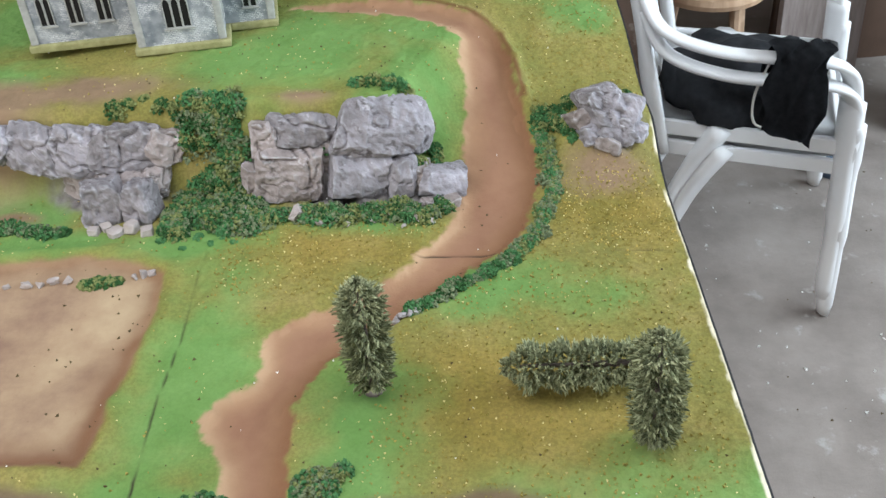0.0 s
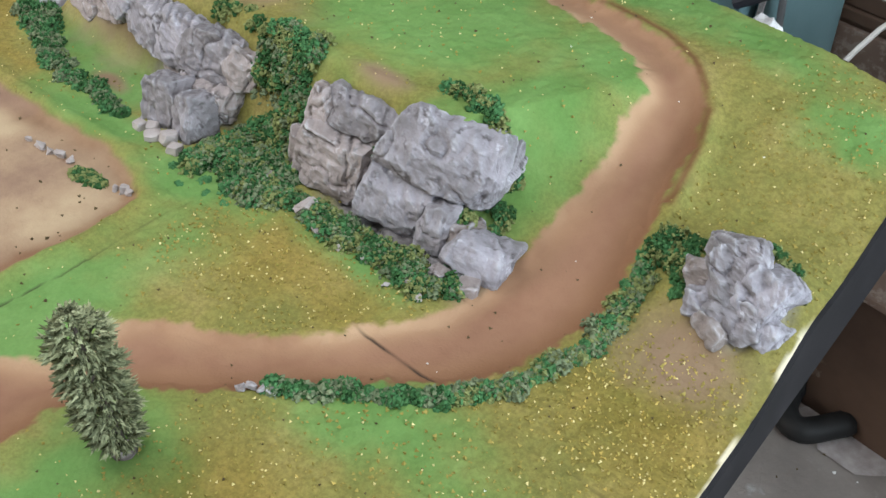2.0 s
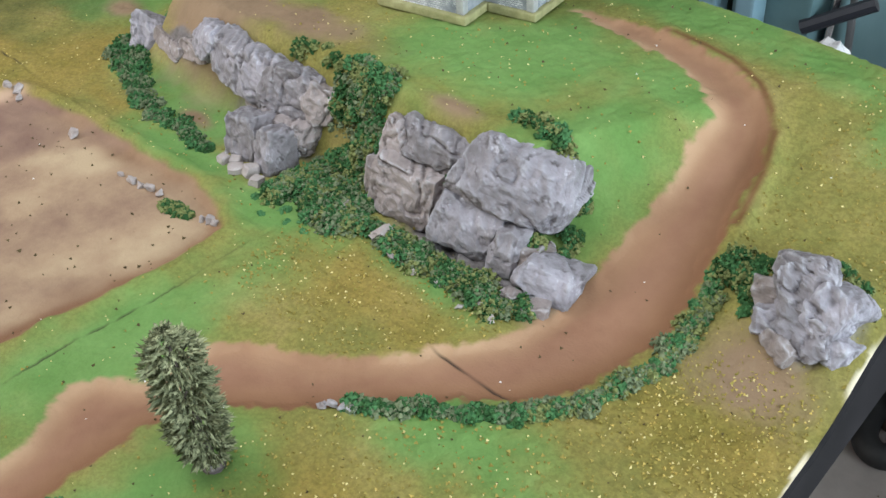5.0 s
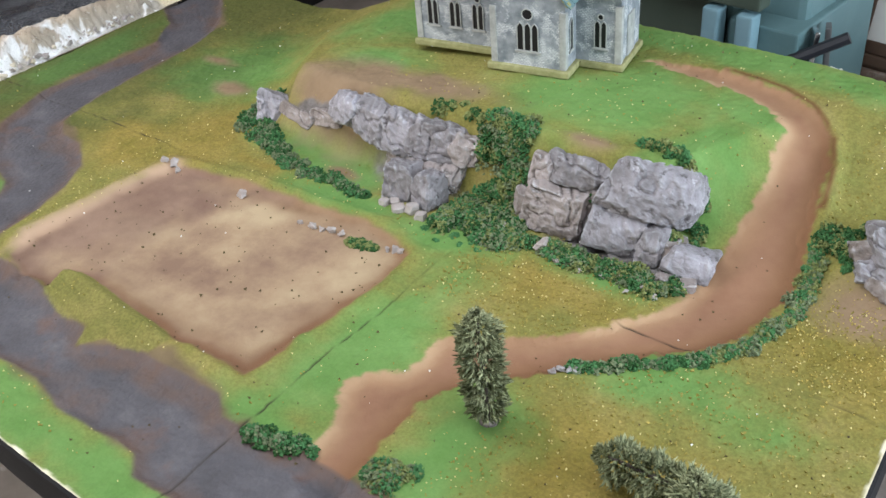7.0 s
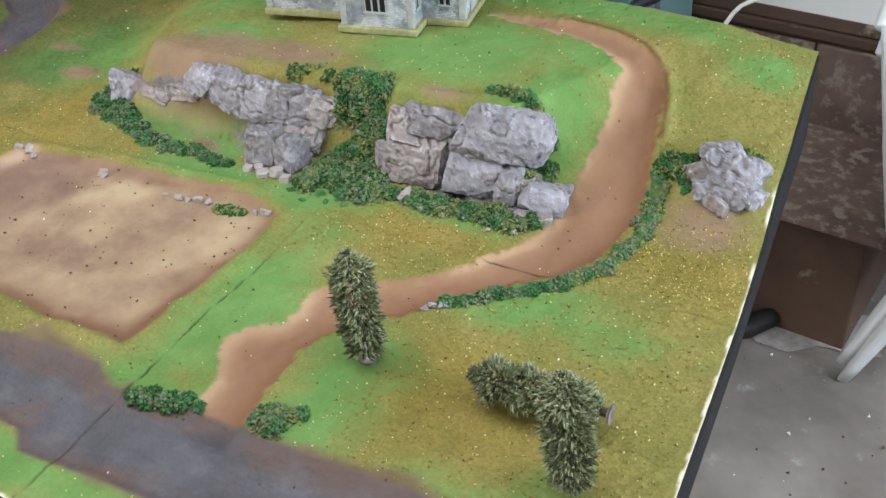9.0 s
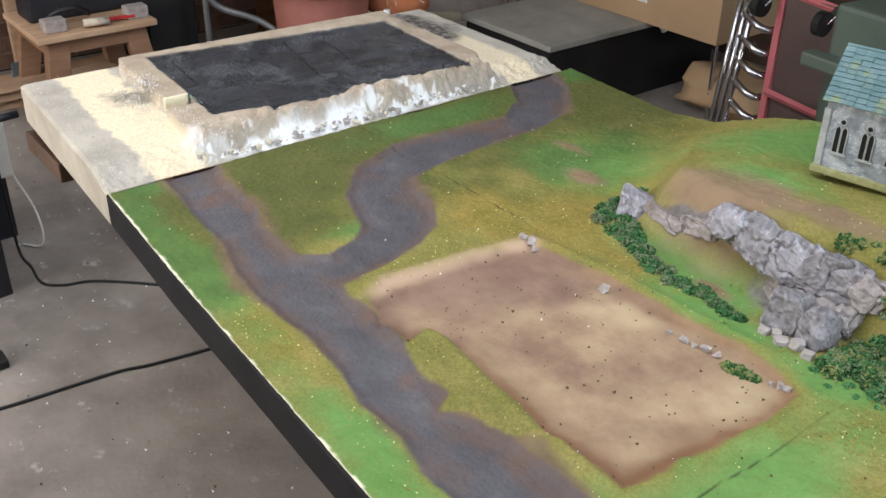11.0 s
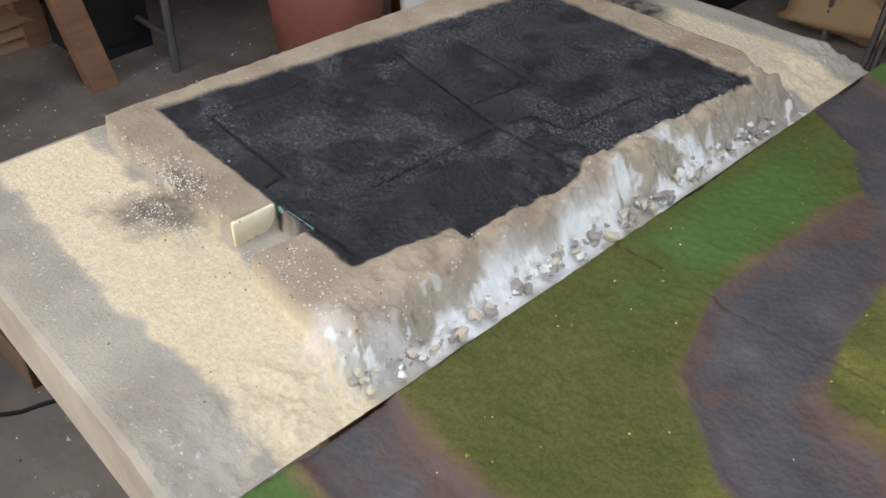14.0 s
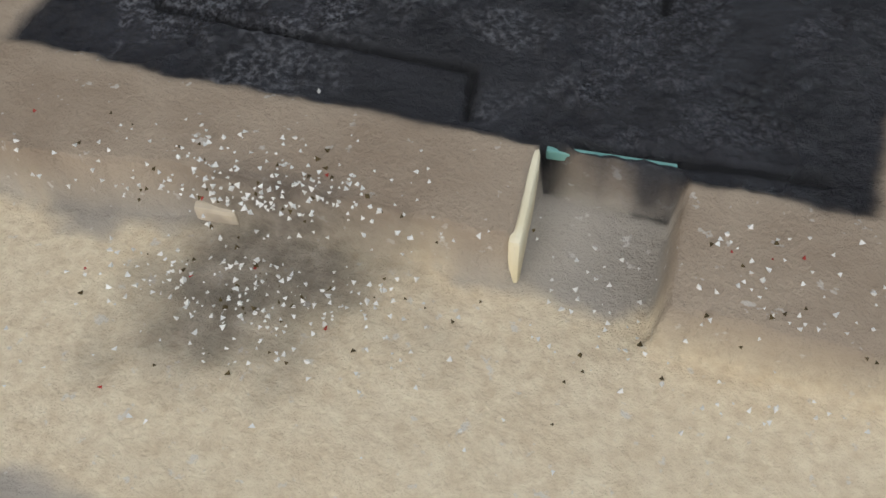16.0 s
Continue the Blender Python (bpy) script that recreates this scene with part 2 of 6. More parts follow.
M["sticker"] = material("printed_white_label", (0.72, 0.72, 0.72), (0.80, 0.80, 0.80), 5, 0.5)
M["ink"] = material("label_ink", (0.010, 0.010, 0.012), (0.02, 0.02, 0.022), 5, 0.5)
M["ink_blue"] = material("label_picture_blue", (0.06, 0.10, 0.17), (0.12, 0.18, 0.26), 30, 0.5)
M["fleck"] = material("pale_yellow_scatter", (0.55, 0.45, 0.16), (0.75, 0.66, 0.34), 200, 0.9)
M["turf"] = material("ochre_turf", (0.20, 0.17, 0.035), (0.36, 0.29, 0.08), 200, 0.95)
M["golden"] = material("golden_scatter", (0.40, 0.29, 0.06), (0.62, 0.48, 0.15), 200, 0.9)
M["fleck_dark"] = material("dark_scatter", (0.05, 0.035, 0.015), (0.12, 0.09, 0.04), 200, 0.9)
M["fleck_white"] = material("white_crumbs", (0.68, 0.67, 0.64), (0.82, 0.82, 0.80), 200, 0.9)
M["fleck_red"] = material("red_crumbs", (0.30, 0.04, 0.03), (0.4, 0.06, 0.05), 200, 0.9)


# ---- building helpers ----
def finish(bm, name, mat, smooth=False):
    me = bpy.data.meshes.new(name)
    bm.normal_update()
    bm.to_mesh(me)
    bm.free()
    for m in (mat if isinstance(mat, (list, tuple)) else [mat]):
        me.materials.append(m)
    if smooth:
        me.shade_smooth()
    return me


def thing(name, m, label, category, group="", kind=""):
    """An Empty at the thing's base that parents its parts."""
    ob = new(name)
    ob.empty_display_size = 0.05
    ob.matrix_world = m
    return tagged(ob, label, category, group, kind)


def part(name, bm, mat, parent, label="", smooth=False):
    ob = new(name, finish(bm, name, mat, smooth))
    ob.parent = parent
    return tagged(ob, label)


def single(name, bm, mat, m, label, category, group="", kind="", smooth=False):
    ob = new(name, finish(bm, name, mat, smooth))
    ob.matrix_world = m
    return tagged(ob, label, category, group, kind)


def box(bm, a, b, bevel=0.0, m=None):
    """A box from corner a to corner b, with bevelled edges."""
    c = [(p + q) / 2 for p, q in zip(a, b)]
    s = [abs(q - p) for p, q in zip(a, b)]
    r = bmesh.ops.create_cube(bm, size=1, matrix=(m or Matrix()) @ Matrix.LocRotScale(c, None, s))
    if bevel:
        es = list({e for v in r["verts"] for e in v.link_edges})
        bmesh.ops.bevel(bm, geom=es, offset=bevel, segments=2, affect="EDGES", profile=0.6)
    return bm


def boxed(a, b, bevel=0.0, m=None):
    return box(bmesh.new(), a, b, bevel, m)


def tube(bm, pts, r, sides=8, caps=True, flat=1.0):
    """A tube along points; r is one radius or one for each point."""
    pts = [Vector(p) for p in pts]
    rs = r if isinstance(r, (list, tuple)) else [r] * len(pts)
    rings, up = [], Vector((0.13, 0.21, 0.97)).normalized()
    for i, p in enumerate(pts):
        d = (pts[min(i + 1, len(pts) - 1)] - pts[max(i - 1, 0)]).normalized()
        a = d.cross(up)
        a = a.normalized() if a.length > 1e-4 else d.orthogonal().normalized()
        c = d.cross(a)
        rings.append([bm.verts.new(p + rs[i] * (math.cos(k * 2 * math.pi / sides) * a + flat * math.sin(k * 2 * math.pi / sides) * c)) for k in range(sides)])
    for u, v in zip(rings, rings[1:]):
        for k in range(sides):
            bm.faces.new((u[k], u[(k + 1) % sides], v[(k + 1) % sides], v[k]))
    if caps:
        bm.faces.new(rings[0][::-1])
        bm.faces.new(rings[-1])
    return bm


def smooth_line(pts, n=6):
    """Catmull-Rom points through pts."""
    ps = [Vector(p) for p in pts]
    ps = [2 * ps[0] - ps[1]] + ps + [2 * ps[-1] - ps[-2]]
    out = []
    for i in range(1, len(ps) - 2):
        for k in range(n):
            t = k / n
            a, b, c, d = ps[i - 1:i + 3]
            out.append(0.5 * (2 * b + (c - a) * t + (2 * a - 5 * b + 4 * c - d) * t * t + (3 * b - a - 3 * c + d) * t ** 3))
    return out + [ps[-2]]


def lathe(bm, profile, sides=40, cut=None):
    """A turned body from (radius, height) pairs."""
    rings = []
    for r, z in profile:
        rings.append([bm.verts.new((r * math.cos(k * 2 * math.pi / sides), r * math.sin(k * 2 * math.pi / sides), z)) for k in range(sides)])
    for u, v in zip(rings, rings[1:]):
        for k in range(sides):
            if cut and cut(k):
                continue
            bm.faces.new((u[k], u[(k + 1) % sides], v[(k + 1) % sides], v[k]))
    return bm


def lump_cloud(spots, seed, size=(0.0013, 0.0034)):
    """Foam foliage: many small uneven lumps about the spots (x, y, z, radius, count)."""
    rnd = random.Random(seed)
    verts, faces = [], []
    base = [(1, 0, 0), (-1, 0, 0), (0, 1, 0), (0, -1, 0), (0, 0, 1), (0, 0, -1)]
    tri = [(0, 2, 4), (2, 1, 4), (1, 3, 4), (3, 0, 4), (2, 0, 5), (1, 2, 5), (3, 1, 5), (0, 3, 5)]
    for x, y, z, r, n in spots:
        for _ in range(n):
            v = Vector((rnd.gauss(0, 1), rnd.gauss(0, 1), abs(rnd.gauss(0, 1))))
            v = v.normalized() * r * (0.45 + 0.62 * rnd.random() ** 0.5)
            s = rnd.uniform(*size)
            q = Euler((rnd.random() * 6, rnd.random() * 6, rnd.random() * 6)).to_matrix()
            k = len(verts)
            for b in base:
                w = q @ (Vector(b) * s * rnd.uniform(0.6, 1.45))
                verts.append((x + v.x + w.x, y + v.y + w.y, z + v.z * 0.95 + w.z))
            faces += [(a + k, b2 + k, c + k) for a, b2, c in tri]
    me = bpy.data.meshes.new("foliage")
    me.from_pydata(verts, [], faces)
    return me


def crumbs(places, sizes, seed):
    """Loose crumbs lying at the places, as one mesh."""
    rnd = random.Random(seed)
    verts, faces = [], []
    tri = [(0, 1, 2), (0, 2, 3), (0, 3, 1), (1, 3, 2)]
    for x, y, z in places:
        s = rnd.uniform(*sizes)
        q = Euler((rnd.random() * 6, rnd.random() * 6, rnd.random() * 6)).to_matrix()
        k = len(verts)
        for b in ((1, 0, -0.4), (-0.6, 0.9, -0.4), (-0.6, -0.9, -0.4), (0, 0, 0.9)):
            w = q @ (Vector(b) * s * rnd.uniform(0.6, 1.3))
            verts.append((x + w.x, y + w.y, z + w.z + s * 0.3))
        faces += [tuple(i + k for i in t) for t in tri]
    me = bpy.data.meshes.new("crumbs")
    me.from_pydata(verts, [], faces)
    return me


def stone(seed, size, n=26, rough=0.12, levels=2, sharp=0.0):
    """An angular boulder: a hull of scattered points, split into stepped planar facets."""
    rnd = random.Random(seed)
    bm = bmesh.new()
    for _ in range(n):
        v = Vector((rnd.gauss(0, 1), rnd.gauss(0, 1), rnd.gauss(0, 1)))
        v /= max(abs(v.x), abs(v.y), abs(v.z)) ** 0.7 * v.length ** 0.3
        bm.verts.new(v * rnd.uniform(0.84, 1.0))
    r = bmesh.ops.convex_hull(bm, input=bm.verts)
    bmesh.ops.delete(bm, geom=list({g for g in r["geom_interior"] + r["geom_unused"] if isinstance(g, bmesh.types.BMVert)}), context="VERTS")
    bmesh.ops.dissolve_limit(bm, angle_limit=radians(16), verts=bm.verts, edges=bm.edges)
    bmesh.ops.triangulate(bm, faces=bm.faces)
    bmesh.ops.subdivide_edges(bm, edges=bm.edges, cuts=levels + 2, use_grid_fill=True)
    bm.normal_update()
    vs = list(bm.verts)
    co, no = np.array([v.co for v in vs]), np.array([v.normal for v in vs])
    rng = np.random.default_rng(abs(seed) + 7)
    warp = co + .10 * np.sin(co[:, [1, 2, 0]] * 7 + seed)
    move = np.zeros(len(co))
    for count, depth, tilt in ((9, 1.3, .9), (34, .75, 1.0), (110, .35, 1.0)) if levels > 2 else ((9, 1.2, .8),):
        seeds = rng.normal(size=(count, 3))
        seeds /= np.abs(seeds).max(axis=1, keepdims=True)
        near = ((warp[:, None] - seeds[None]) ** 2).sum(-1).argmin(1)
        slope = rng.normal(size=(count, 3)) * tilt
        lift = rng.uniform(-1, .5, count)
        move += depth * (lift[near] + ((co - seeds[near]) * slope[near]).sum(-1))
    co = co + no * (rough * np.clip(move, -3, 2.0))[:, None]
    for v, c in zip(vs, co * np.array(size) / 2):
        v.co = Vector(c)
    return bm


# ---- plan of the board ----
def ss(u):
    u = np.clip(u, 0, 1)
    return u * u * (3 - 2 * u)


def hgt(x, y):
    """Height of the hill and the flat, before relief."""
    amp = np.interp(x, [-.85, -.72, -.6, -.5, -.35, -.1, .2, .35, .45, .66], [0, .02, .07, .10, .115, .13, .13, .125, .12, .085])
    y0 = np.interp(x, [-.72, -.5, -.3, 0, .25, .35, .45, .66], [.25, .12, .130, .125, .135, .11, .05, .05])
    wd = np.interp(x, [-.72, -.5, -.3, 0, .25, .35, .45, .66], [.35, .11, .075, .075, .075, .35, .55, .55])
    knoll = .052 * np.exp(-((x - .580) / .062) ** 2 - ((y - .250) / .060) ** 2)
    return H + amp * ss((y - y0) / wd) + knoll


def hash2(i, j, s):
    n = np.sin(i * 127.1 + j * 311.7 + s * 74.7) * 43758.5453
    return n - np.floor(n)


def vnoise(x, y, f, s=0):
    """Smooth value noise from 0 to 1 on arrays."""
    x, y = x * f, y * f
    i, j = np.floor(x), np.floor(y)
    u, v = ss(x - i), ss(y - j)
    return (hash2(i, j, s) * (1 - u) + hash2(i + 1, j, s) * u) * (1 - v) + (hash2(i, j + 1, s) * (1 - u) + hash2(i + 1, j + 1, s) * u) * v


def fbm(x, y, f, s=0, octaves=4):
    t = a = 0
    for k in range(octaves):
        t = t + vnoise(x, y, f * 2.03 ** k, s + k) * 0.5 ** k
        a += 0.5 ** k
    return t / a


def line_dist(x, y, pts):
    """Distance to a polyline of (x, y, half width), less the half width there."""
    best = np.full(np.shape(x), 9.0)
    for (ax, ay, aw), (bx, by, bw) in zip(pts, pts[1:]):
        dx, dy = bx - ax, by - ay
        t = np.clip(((x - ax) * dx + (y - ay) * dy) / (dx * dx + dy * dy + 1e-9), 0, 1)
        best = np.minimum(best, np.hypot(x - ax - t * dx, y - ay - t * dy) - (aw + t * (bw - aw)))
    return best


def area_dist(x, y, pts):
    """Signed distance to a closed outline, negative inside."""
    best, inside = np.full(np.shape(x), 9.0), np.zeros(np.shape(x), bool)
    for (ax, ay), (bx, by) in zip(pts, pts[1:] + pts[:1]):
        dx, dy = bx - ax, by - ay
        t = np.clip(((x - ax) * dx + (y - ay) * dy) / (dx * dx + dy * dy + 1e-12), 0, 1)
        best = np.minimum(best, np.hypot(x - ax - t * dx, y - ay - t * dy))
        cross = (ay > y) != (by > y)
        xi = ax + (y - ay) * dx / (dy if abs(dy) > 1e-9 else 1e-9)
        inside ^= cross & (x < xi)
    return np.where(inside, -best, best)


ROAD_A = [(-1.24, -.445), (-1.20, -.450), (-1.038, -.461), (-.894, -.473), (-.801, -.502), (-.70, -.506), (-.58, -.497), (-.466, -.502), (-.39, -.520), (-.305, -.517), (-.233, -.532), (-.079, -.527), (-.05, -.552),
          (.089, -.544), (.171, -.541), (.42, -.525), (.72, -.52), (.72, -.44), (.50, -.425), (.41, -.405), (.261, -.412), (.173, -.413), (.098, -.411), (.005, -.427), (-.034, -.428), (-.07, -.402),
          (-.135, -.399), (-.23, -.402), (-.277, -.418), (-.314, -.445), (-.335, -.418), (-.408, -.412), (-.463, -.397), (-.53, -.388), (-.626, -.395), (-.669, -.380), (-.72, -.37), (-.753, -.35), (-.793, -.390), (-.913, -.389),
          (-.996, -.358), (-1.14, -.354), (-1.21, -.332), (-1.24, -.33)]
ROAD_B = [(-.79, -.44), (-.765, -.36), (-.753, -.347), (-.775, -.278), (-.813, -.240), (-.923, -.204), (-1.027, -.115), (-1.070, .01), (-1.062, .147), (-1.050, .30), (-1.106, .385), (-1.24, .465),
          (-1.24, .60), (-1.11, .545), (-.995, .44), (-.960, .31), (-.955, .14), (-.940, .015), (-.918, -.05), (-.866, -.078), (-.810, -.088), (-.740, -.135), (-.703, -.20), (-.680, -.284), (-.66, -.40)]
LANE_WEST = [(.10, -.45), (.092, -.36), (.058, -.305), (.063, -.262), (.103, -.236), (.112, -.208), (.106, -.162), (.137, -.124), (.215, -.096), (.290, -.006), (.338, .065), (.349, .14), (.357, .195), (.357, .25),
             (.356, .31), (.350, .36), (.350, .400), (.30, .437), (.22, .462), (.065, .484)]
LANE_EAST = [(.07, .503), (.20, .513), (.30, .502), (.375, .463), (.408, .428), (.430, .374), (.445, .305), (.455, .24), (.466, .17), (.456, .095), (.41, .0), (.286, -.116), (.20, -.197), (.165, -.27), (.165, -.35), (.18, -.45)]
LANE = LANE_WEST + LANE_EAST
FIELD = [(-.592, -.038), (-.44, -.012), (-.30, .0), (-.175, .006), (-.11, -.002), (-.05, -.032), (-.043, -.10), (-.053, -.21), (-.066, -.357), (-.131, -.358), (-.21, -.366), (-.325, -.350), (-.41, -.340),
         (-.475, -.346), (-.472, -.386), (-.54, -.392), (-.60, -.37), (-.628, -.32), (-.620, -.25), (-.610, -.155)]
HUMP = [(-.470, -.388), (-.486, -.356), (-.465, -.334), (-.41, -.340), (-.325, -.350), (-.24, -.354), (-.205, -.362), (-.216, -.400), (-.254, -.421), (-.29, -.415), (-.318, -.441), (-.335, -.418), (-.408, -.412), (-.455, -.400)]
LIME = [(.03, -.20, .085, .26), (.03, -.42, .12, .06), (-.04, .035, .12, .05), (.13, .34, .22, .13), (.27, .26, .10, .17), (.30, .40, .08, .05), (-.95, -.548, .30, .045), (-.1, -.575, .4, .05), (-.35, -.56, .2, .04),
        (.42, -.075, .14, .055), (.58, -.44, .18, .08), (.24, -.34, .07, .12), (-.78, .28, .15, .13), (-.42, .50, .16, .12), (-1.13, .18, .06, .22), (.22, .07, .10, .03), (-.36, .30, .1, .05),
        (.10, .58, .4, .055), (-1.17, .59, .05, .06), (-.22, .035, .16, .03), (-.32, .100, .12, .045), (-.42, .118, .11, .04), (-.8, -.22, .04, .1), (-1.19, -.51, .04, .06), (.56, .50, .06, .06)]
GOLD = [(-.60, .10, .10, .16), (.58, .08, .09, .09), (.17, .01, .16, .07), (-.36, -.40, .14, .03), (.42, -.26, .16, .10), (-.72, -.05, .10, .08), (.06, .24, .16, .035), (-.42, .04, .12, .02), (-.62, -.54, .16, .03)]
BARE = [(-.40, .20, .14, .085), (-.22, .245, .15, .045), (-.33, .235, .12, .06), (.56, .165, .085, .055), (-.30, .095, .035, .015), (.345, .118, .05, .04), (-.72, .22, .05, .03), (-.55, -.385, .06, .03), (.13, .208, .05, .018), (-.85, .30, .05, .02)]

CRAG = [(.20, .138, .155, .062), (-.16, .135, .12, .045), (.575, .235, .060, .060), (-.43, .168, .09, .016), (-.545, .17, .04, .05)]
LIP = [(.20, .517, 0), (.302, .506, 0), (.356, .480, 0), (.392, .450, 0), (.414, .423, 0), (.434, .375, 0), (.449, .305, 0)]
X_W = -1.198


def x_right(y):
    return np.interp(y, [-.62, 0, .62], [.690, .656, .612])


def y_front(x):
    return np.interp(x, [-1.21, -.87, -.25, .7], [-.560, -.583, -.612, -.622])


def y_back(x):
    return np.interp(x, [-1.21, -.80, .7], [.640, .616, .614])


def blobs(x, y, items, soft=0.5):
    v = np.zeros(np.shape(x))
    for cx, cy, rx, ry in items:
        v = np.maximum(v, 1 - np.hypot((x - cx) / rx, (y - cy) / ry) * soft)
    return v


def terrain(u, v):
    """Places and paint masks of the board for arrays u, v from 0 to 1."""
    y = y_front(X_W + u * (.66 - X_W)) * (1 - v) + y_back(X_W + u * (.66 - X_W)) * v
    x = X_W + u * (x_right(y) - X_W)
    w1, w2 = fbm(x, y, 9, 1) - .5, fbm(x, y, 34, 5) - .5
    ra = np.minimum(area_dist(x, y, ROAD_A), area_dist(x, y, ROAD_B)) + .016 * w1 + .014 * w2
    ln = area_dist(x, y, LANE) + .010 * w1 + .020 * w2 + .014 * (fbm(x, y, 110, 71, 3) - .5)
    fd = area_dist(x, y, FIELD) + .012 * w1 + .012 * w2
    z = hgt(x, y)
    inner = ss((x_right(y) - x) / .02) * ss((y - y_front(x)) / .02)
    z = z + .006 * (fbm(x, y, 6, 9) - .5) * inner + .0022 * (fbm(x, y, 60, 3) - .5)
    z = z - .007 * ss((.006 - fd) / .022) * inner                      # the field is sunk
    z = z + .006 * np.exp(-((fd - .012) / .012) ** 2)                  # its raised rim
    z = z - .006 * ss((.004 - ln) / .02) - .006 * ss((.004 - ra) / .018) * inner
    z = z + .010 * ss((x - .40) / .04) * np.exp(-((ln - .006) / .01) ** 2) * ss((y - .2) / .1)   # bank beside the lane
    ld = line_dist(x, y, LIP)
    z = z + .005 * np.exp(-((ld - .005) / .010) ** 2) * (ln > -.03)           # worn lip above the lane
    grassy = ss(ra / .01) * ss(ln / .01) * ss(fd / .01)
    z = z + .0035 * (fbm(x, y, 150, 11, 3) - .5) * grassy
    z = z + .011 * ss((.004 - area_dist(x, y, HUMP) + .01 * w2) / .026)
    crag = ss(blobs(x, y, CRAG, 1) * 2.5)
    rid = 1 - 2 * np.abs(fbm(x, y, 22, 51) - .5)
    z = z + crag * (.024 * (rid - .78) + .010 * (fbm(x, y, 70, 52) - .5))
    # the joints between the boards
    joint = np.minimum(np.abs(y + .0015 * np.sin(x * 40)), np.where(y < 0.01, np.abs(x - .002 * np.sin(y * 30)), 1.0))
    z = z - .0018 * (1 - ss(joint / .0018))
    return x, y, z, ra, ln, fd, joint, w1, w2


NU, NV = 620, 400
uu, vv = np.meshgrid(np.linspace(0, 1, NU), np.linspace(0, 1, NV), indexing="ij")
tx, ty, tz, t_road, t_lane, t_field, t_joint, tw1, tw2 = terrain(uu, vv)
co = np.stack([tx, ty, tz], -1).reshape(-1, 3)
idx = np.arange(NU * NV).reshape(NU, NV)
quads = np.stack([idx[:-1, :-1], idx[1:, :-1], idx[1:, 1:], idx[:-1, 1:]], -1).reshape(-1, 4)
me = bpy.data.meshes.new("landscape_top")
me.from_pydata(co.tolist(), [], quads.tolist())
t_lime = np.clip(blobs(tx, ty, LIME, .5) * 1.6 - .35 + 1.1 * tw1 + .5 * tw2, 0, 1)
t_bare = np.clip(blobs(tx, ty, BARE, .5) * 2.0 - .7 + .9 * tw1 + .6 * tw2, 0, 1)
seam_on = np.clip(np.maximum.reduce([ss((.004 - t_lane) / .01), ss((.05 - np.abs(tx)) / .02) * ss((-ty - .02) / .05), 1.0 * ss((-.62 - tx) / .1), .5 * ss((tx - .52) / .05)]) * (.55 + 1.4 * (tw1 + .2)), .12, 1)
crag_in = blobs(tx, ty, CRAG, 1)
t_crag = np.clip(crag_in * 2.6 - .25 + (1.2 * tw1 + 1.4 * tw2) * (crag_in > 0), 0, 1)
hump_d = area_dist(tx, ty, HUMP) + .016 * tw2 + .01 * tw1
edge_rub = np.minimum(np.minimum(x_right(ty) - tx, ty - y_front(tx)), y_back(tx) - ty)
t_gold = np.clip(blobs(tx, ty, GOLD, .5) * 1.7 - .45 + 1.2 * tw1 + .5 * tw2, 0, 1)
west_side = line_dist(tx, ty, [(a, b, 0) for a, b in LANE_WEST])
east_side_d = line_dist(tx, ty, [(a, b, 0) for a, b in LANE_EAST])
for key, val in (("asphalt", ss((.006 + .010 * tw2 - t_road) / .008)), ("verge", ss((.016 + .08 * tw1 + .03 * tw2 - t_road) / .022)), ("dirt", ss((.003 - t_lane) / .007)),
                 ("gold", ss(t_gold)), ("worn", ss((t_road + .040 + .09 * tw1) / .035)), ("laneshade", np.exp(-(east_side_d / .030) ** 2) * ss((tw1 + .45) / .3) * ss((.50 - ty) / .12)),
                 ("mauve", np.clip(ss((-.36 - tx + .40 * tw1) / .16) * .95 + ss((.030 + .05 * tw1 + t_field) / .04) * ss((.12 - ty - tx * .3 - .2) / .2), 0, 1)),
                 ("pinkrim", np.exp(-((t_field + .004) / .016) ** 2) * ss((-.57 - tx + .12 * tw1) / .05)),
                 ("pale", np.exp(-(west_side / .015) ** 2) * ss((tw1 + .22) / .3)), ("sand", ss((.002 - t_field) / .008)),
                 ("rim", np.exp(-((t_field + .010) / .014) ** 2) * (.25 + .75 * ss((tx + ty * -1.0 + .30) / .45)) * ss((tw1 + .4) / .4)), ("lime", ss(t_lime)), ("bare", ss(t_bare)), ("crag", ss(t_crag)), ("hump", ss((.004 - hump_d) / .006)),
                 ("seam", (1 - ss((t_joint - .0004) / .0013)) * seam_on), ("edgebrown", ss((t_field + .055 + .05 * tw1) / .05)), ("rub", ss((.0035 + .012 * tw2 - edge_rub) / .003) * ss((.25 - ty + .6 * tw1) / .1)),
                 ("lanecore", ss((-.012 - t_lane) / .03)), ("lip", np.exp(-(line_dist(tx, ty, LIP) / .005) ** 2) * ss((tw2 + .35) / .3)), ("olive", ss((-.62 - tx + .5 * tw1) / .35))):
    me.attributes.new(key, "FLOAT", "POINT").data.foreach_set("value", np.ascontiguousarray(val.reshape(-1), np.float32))
me.shade_smooth()


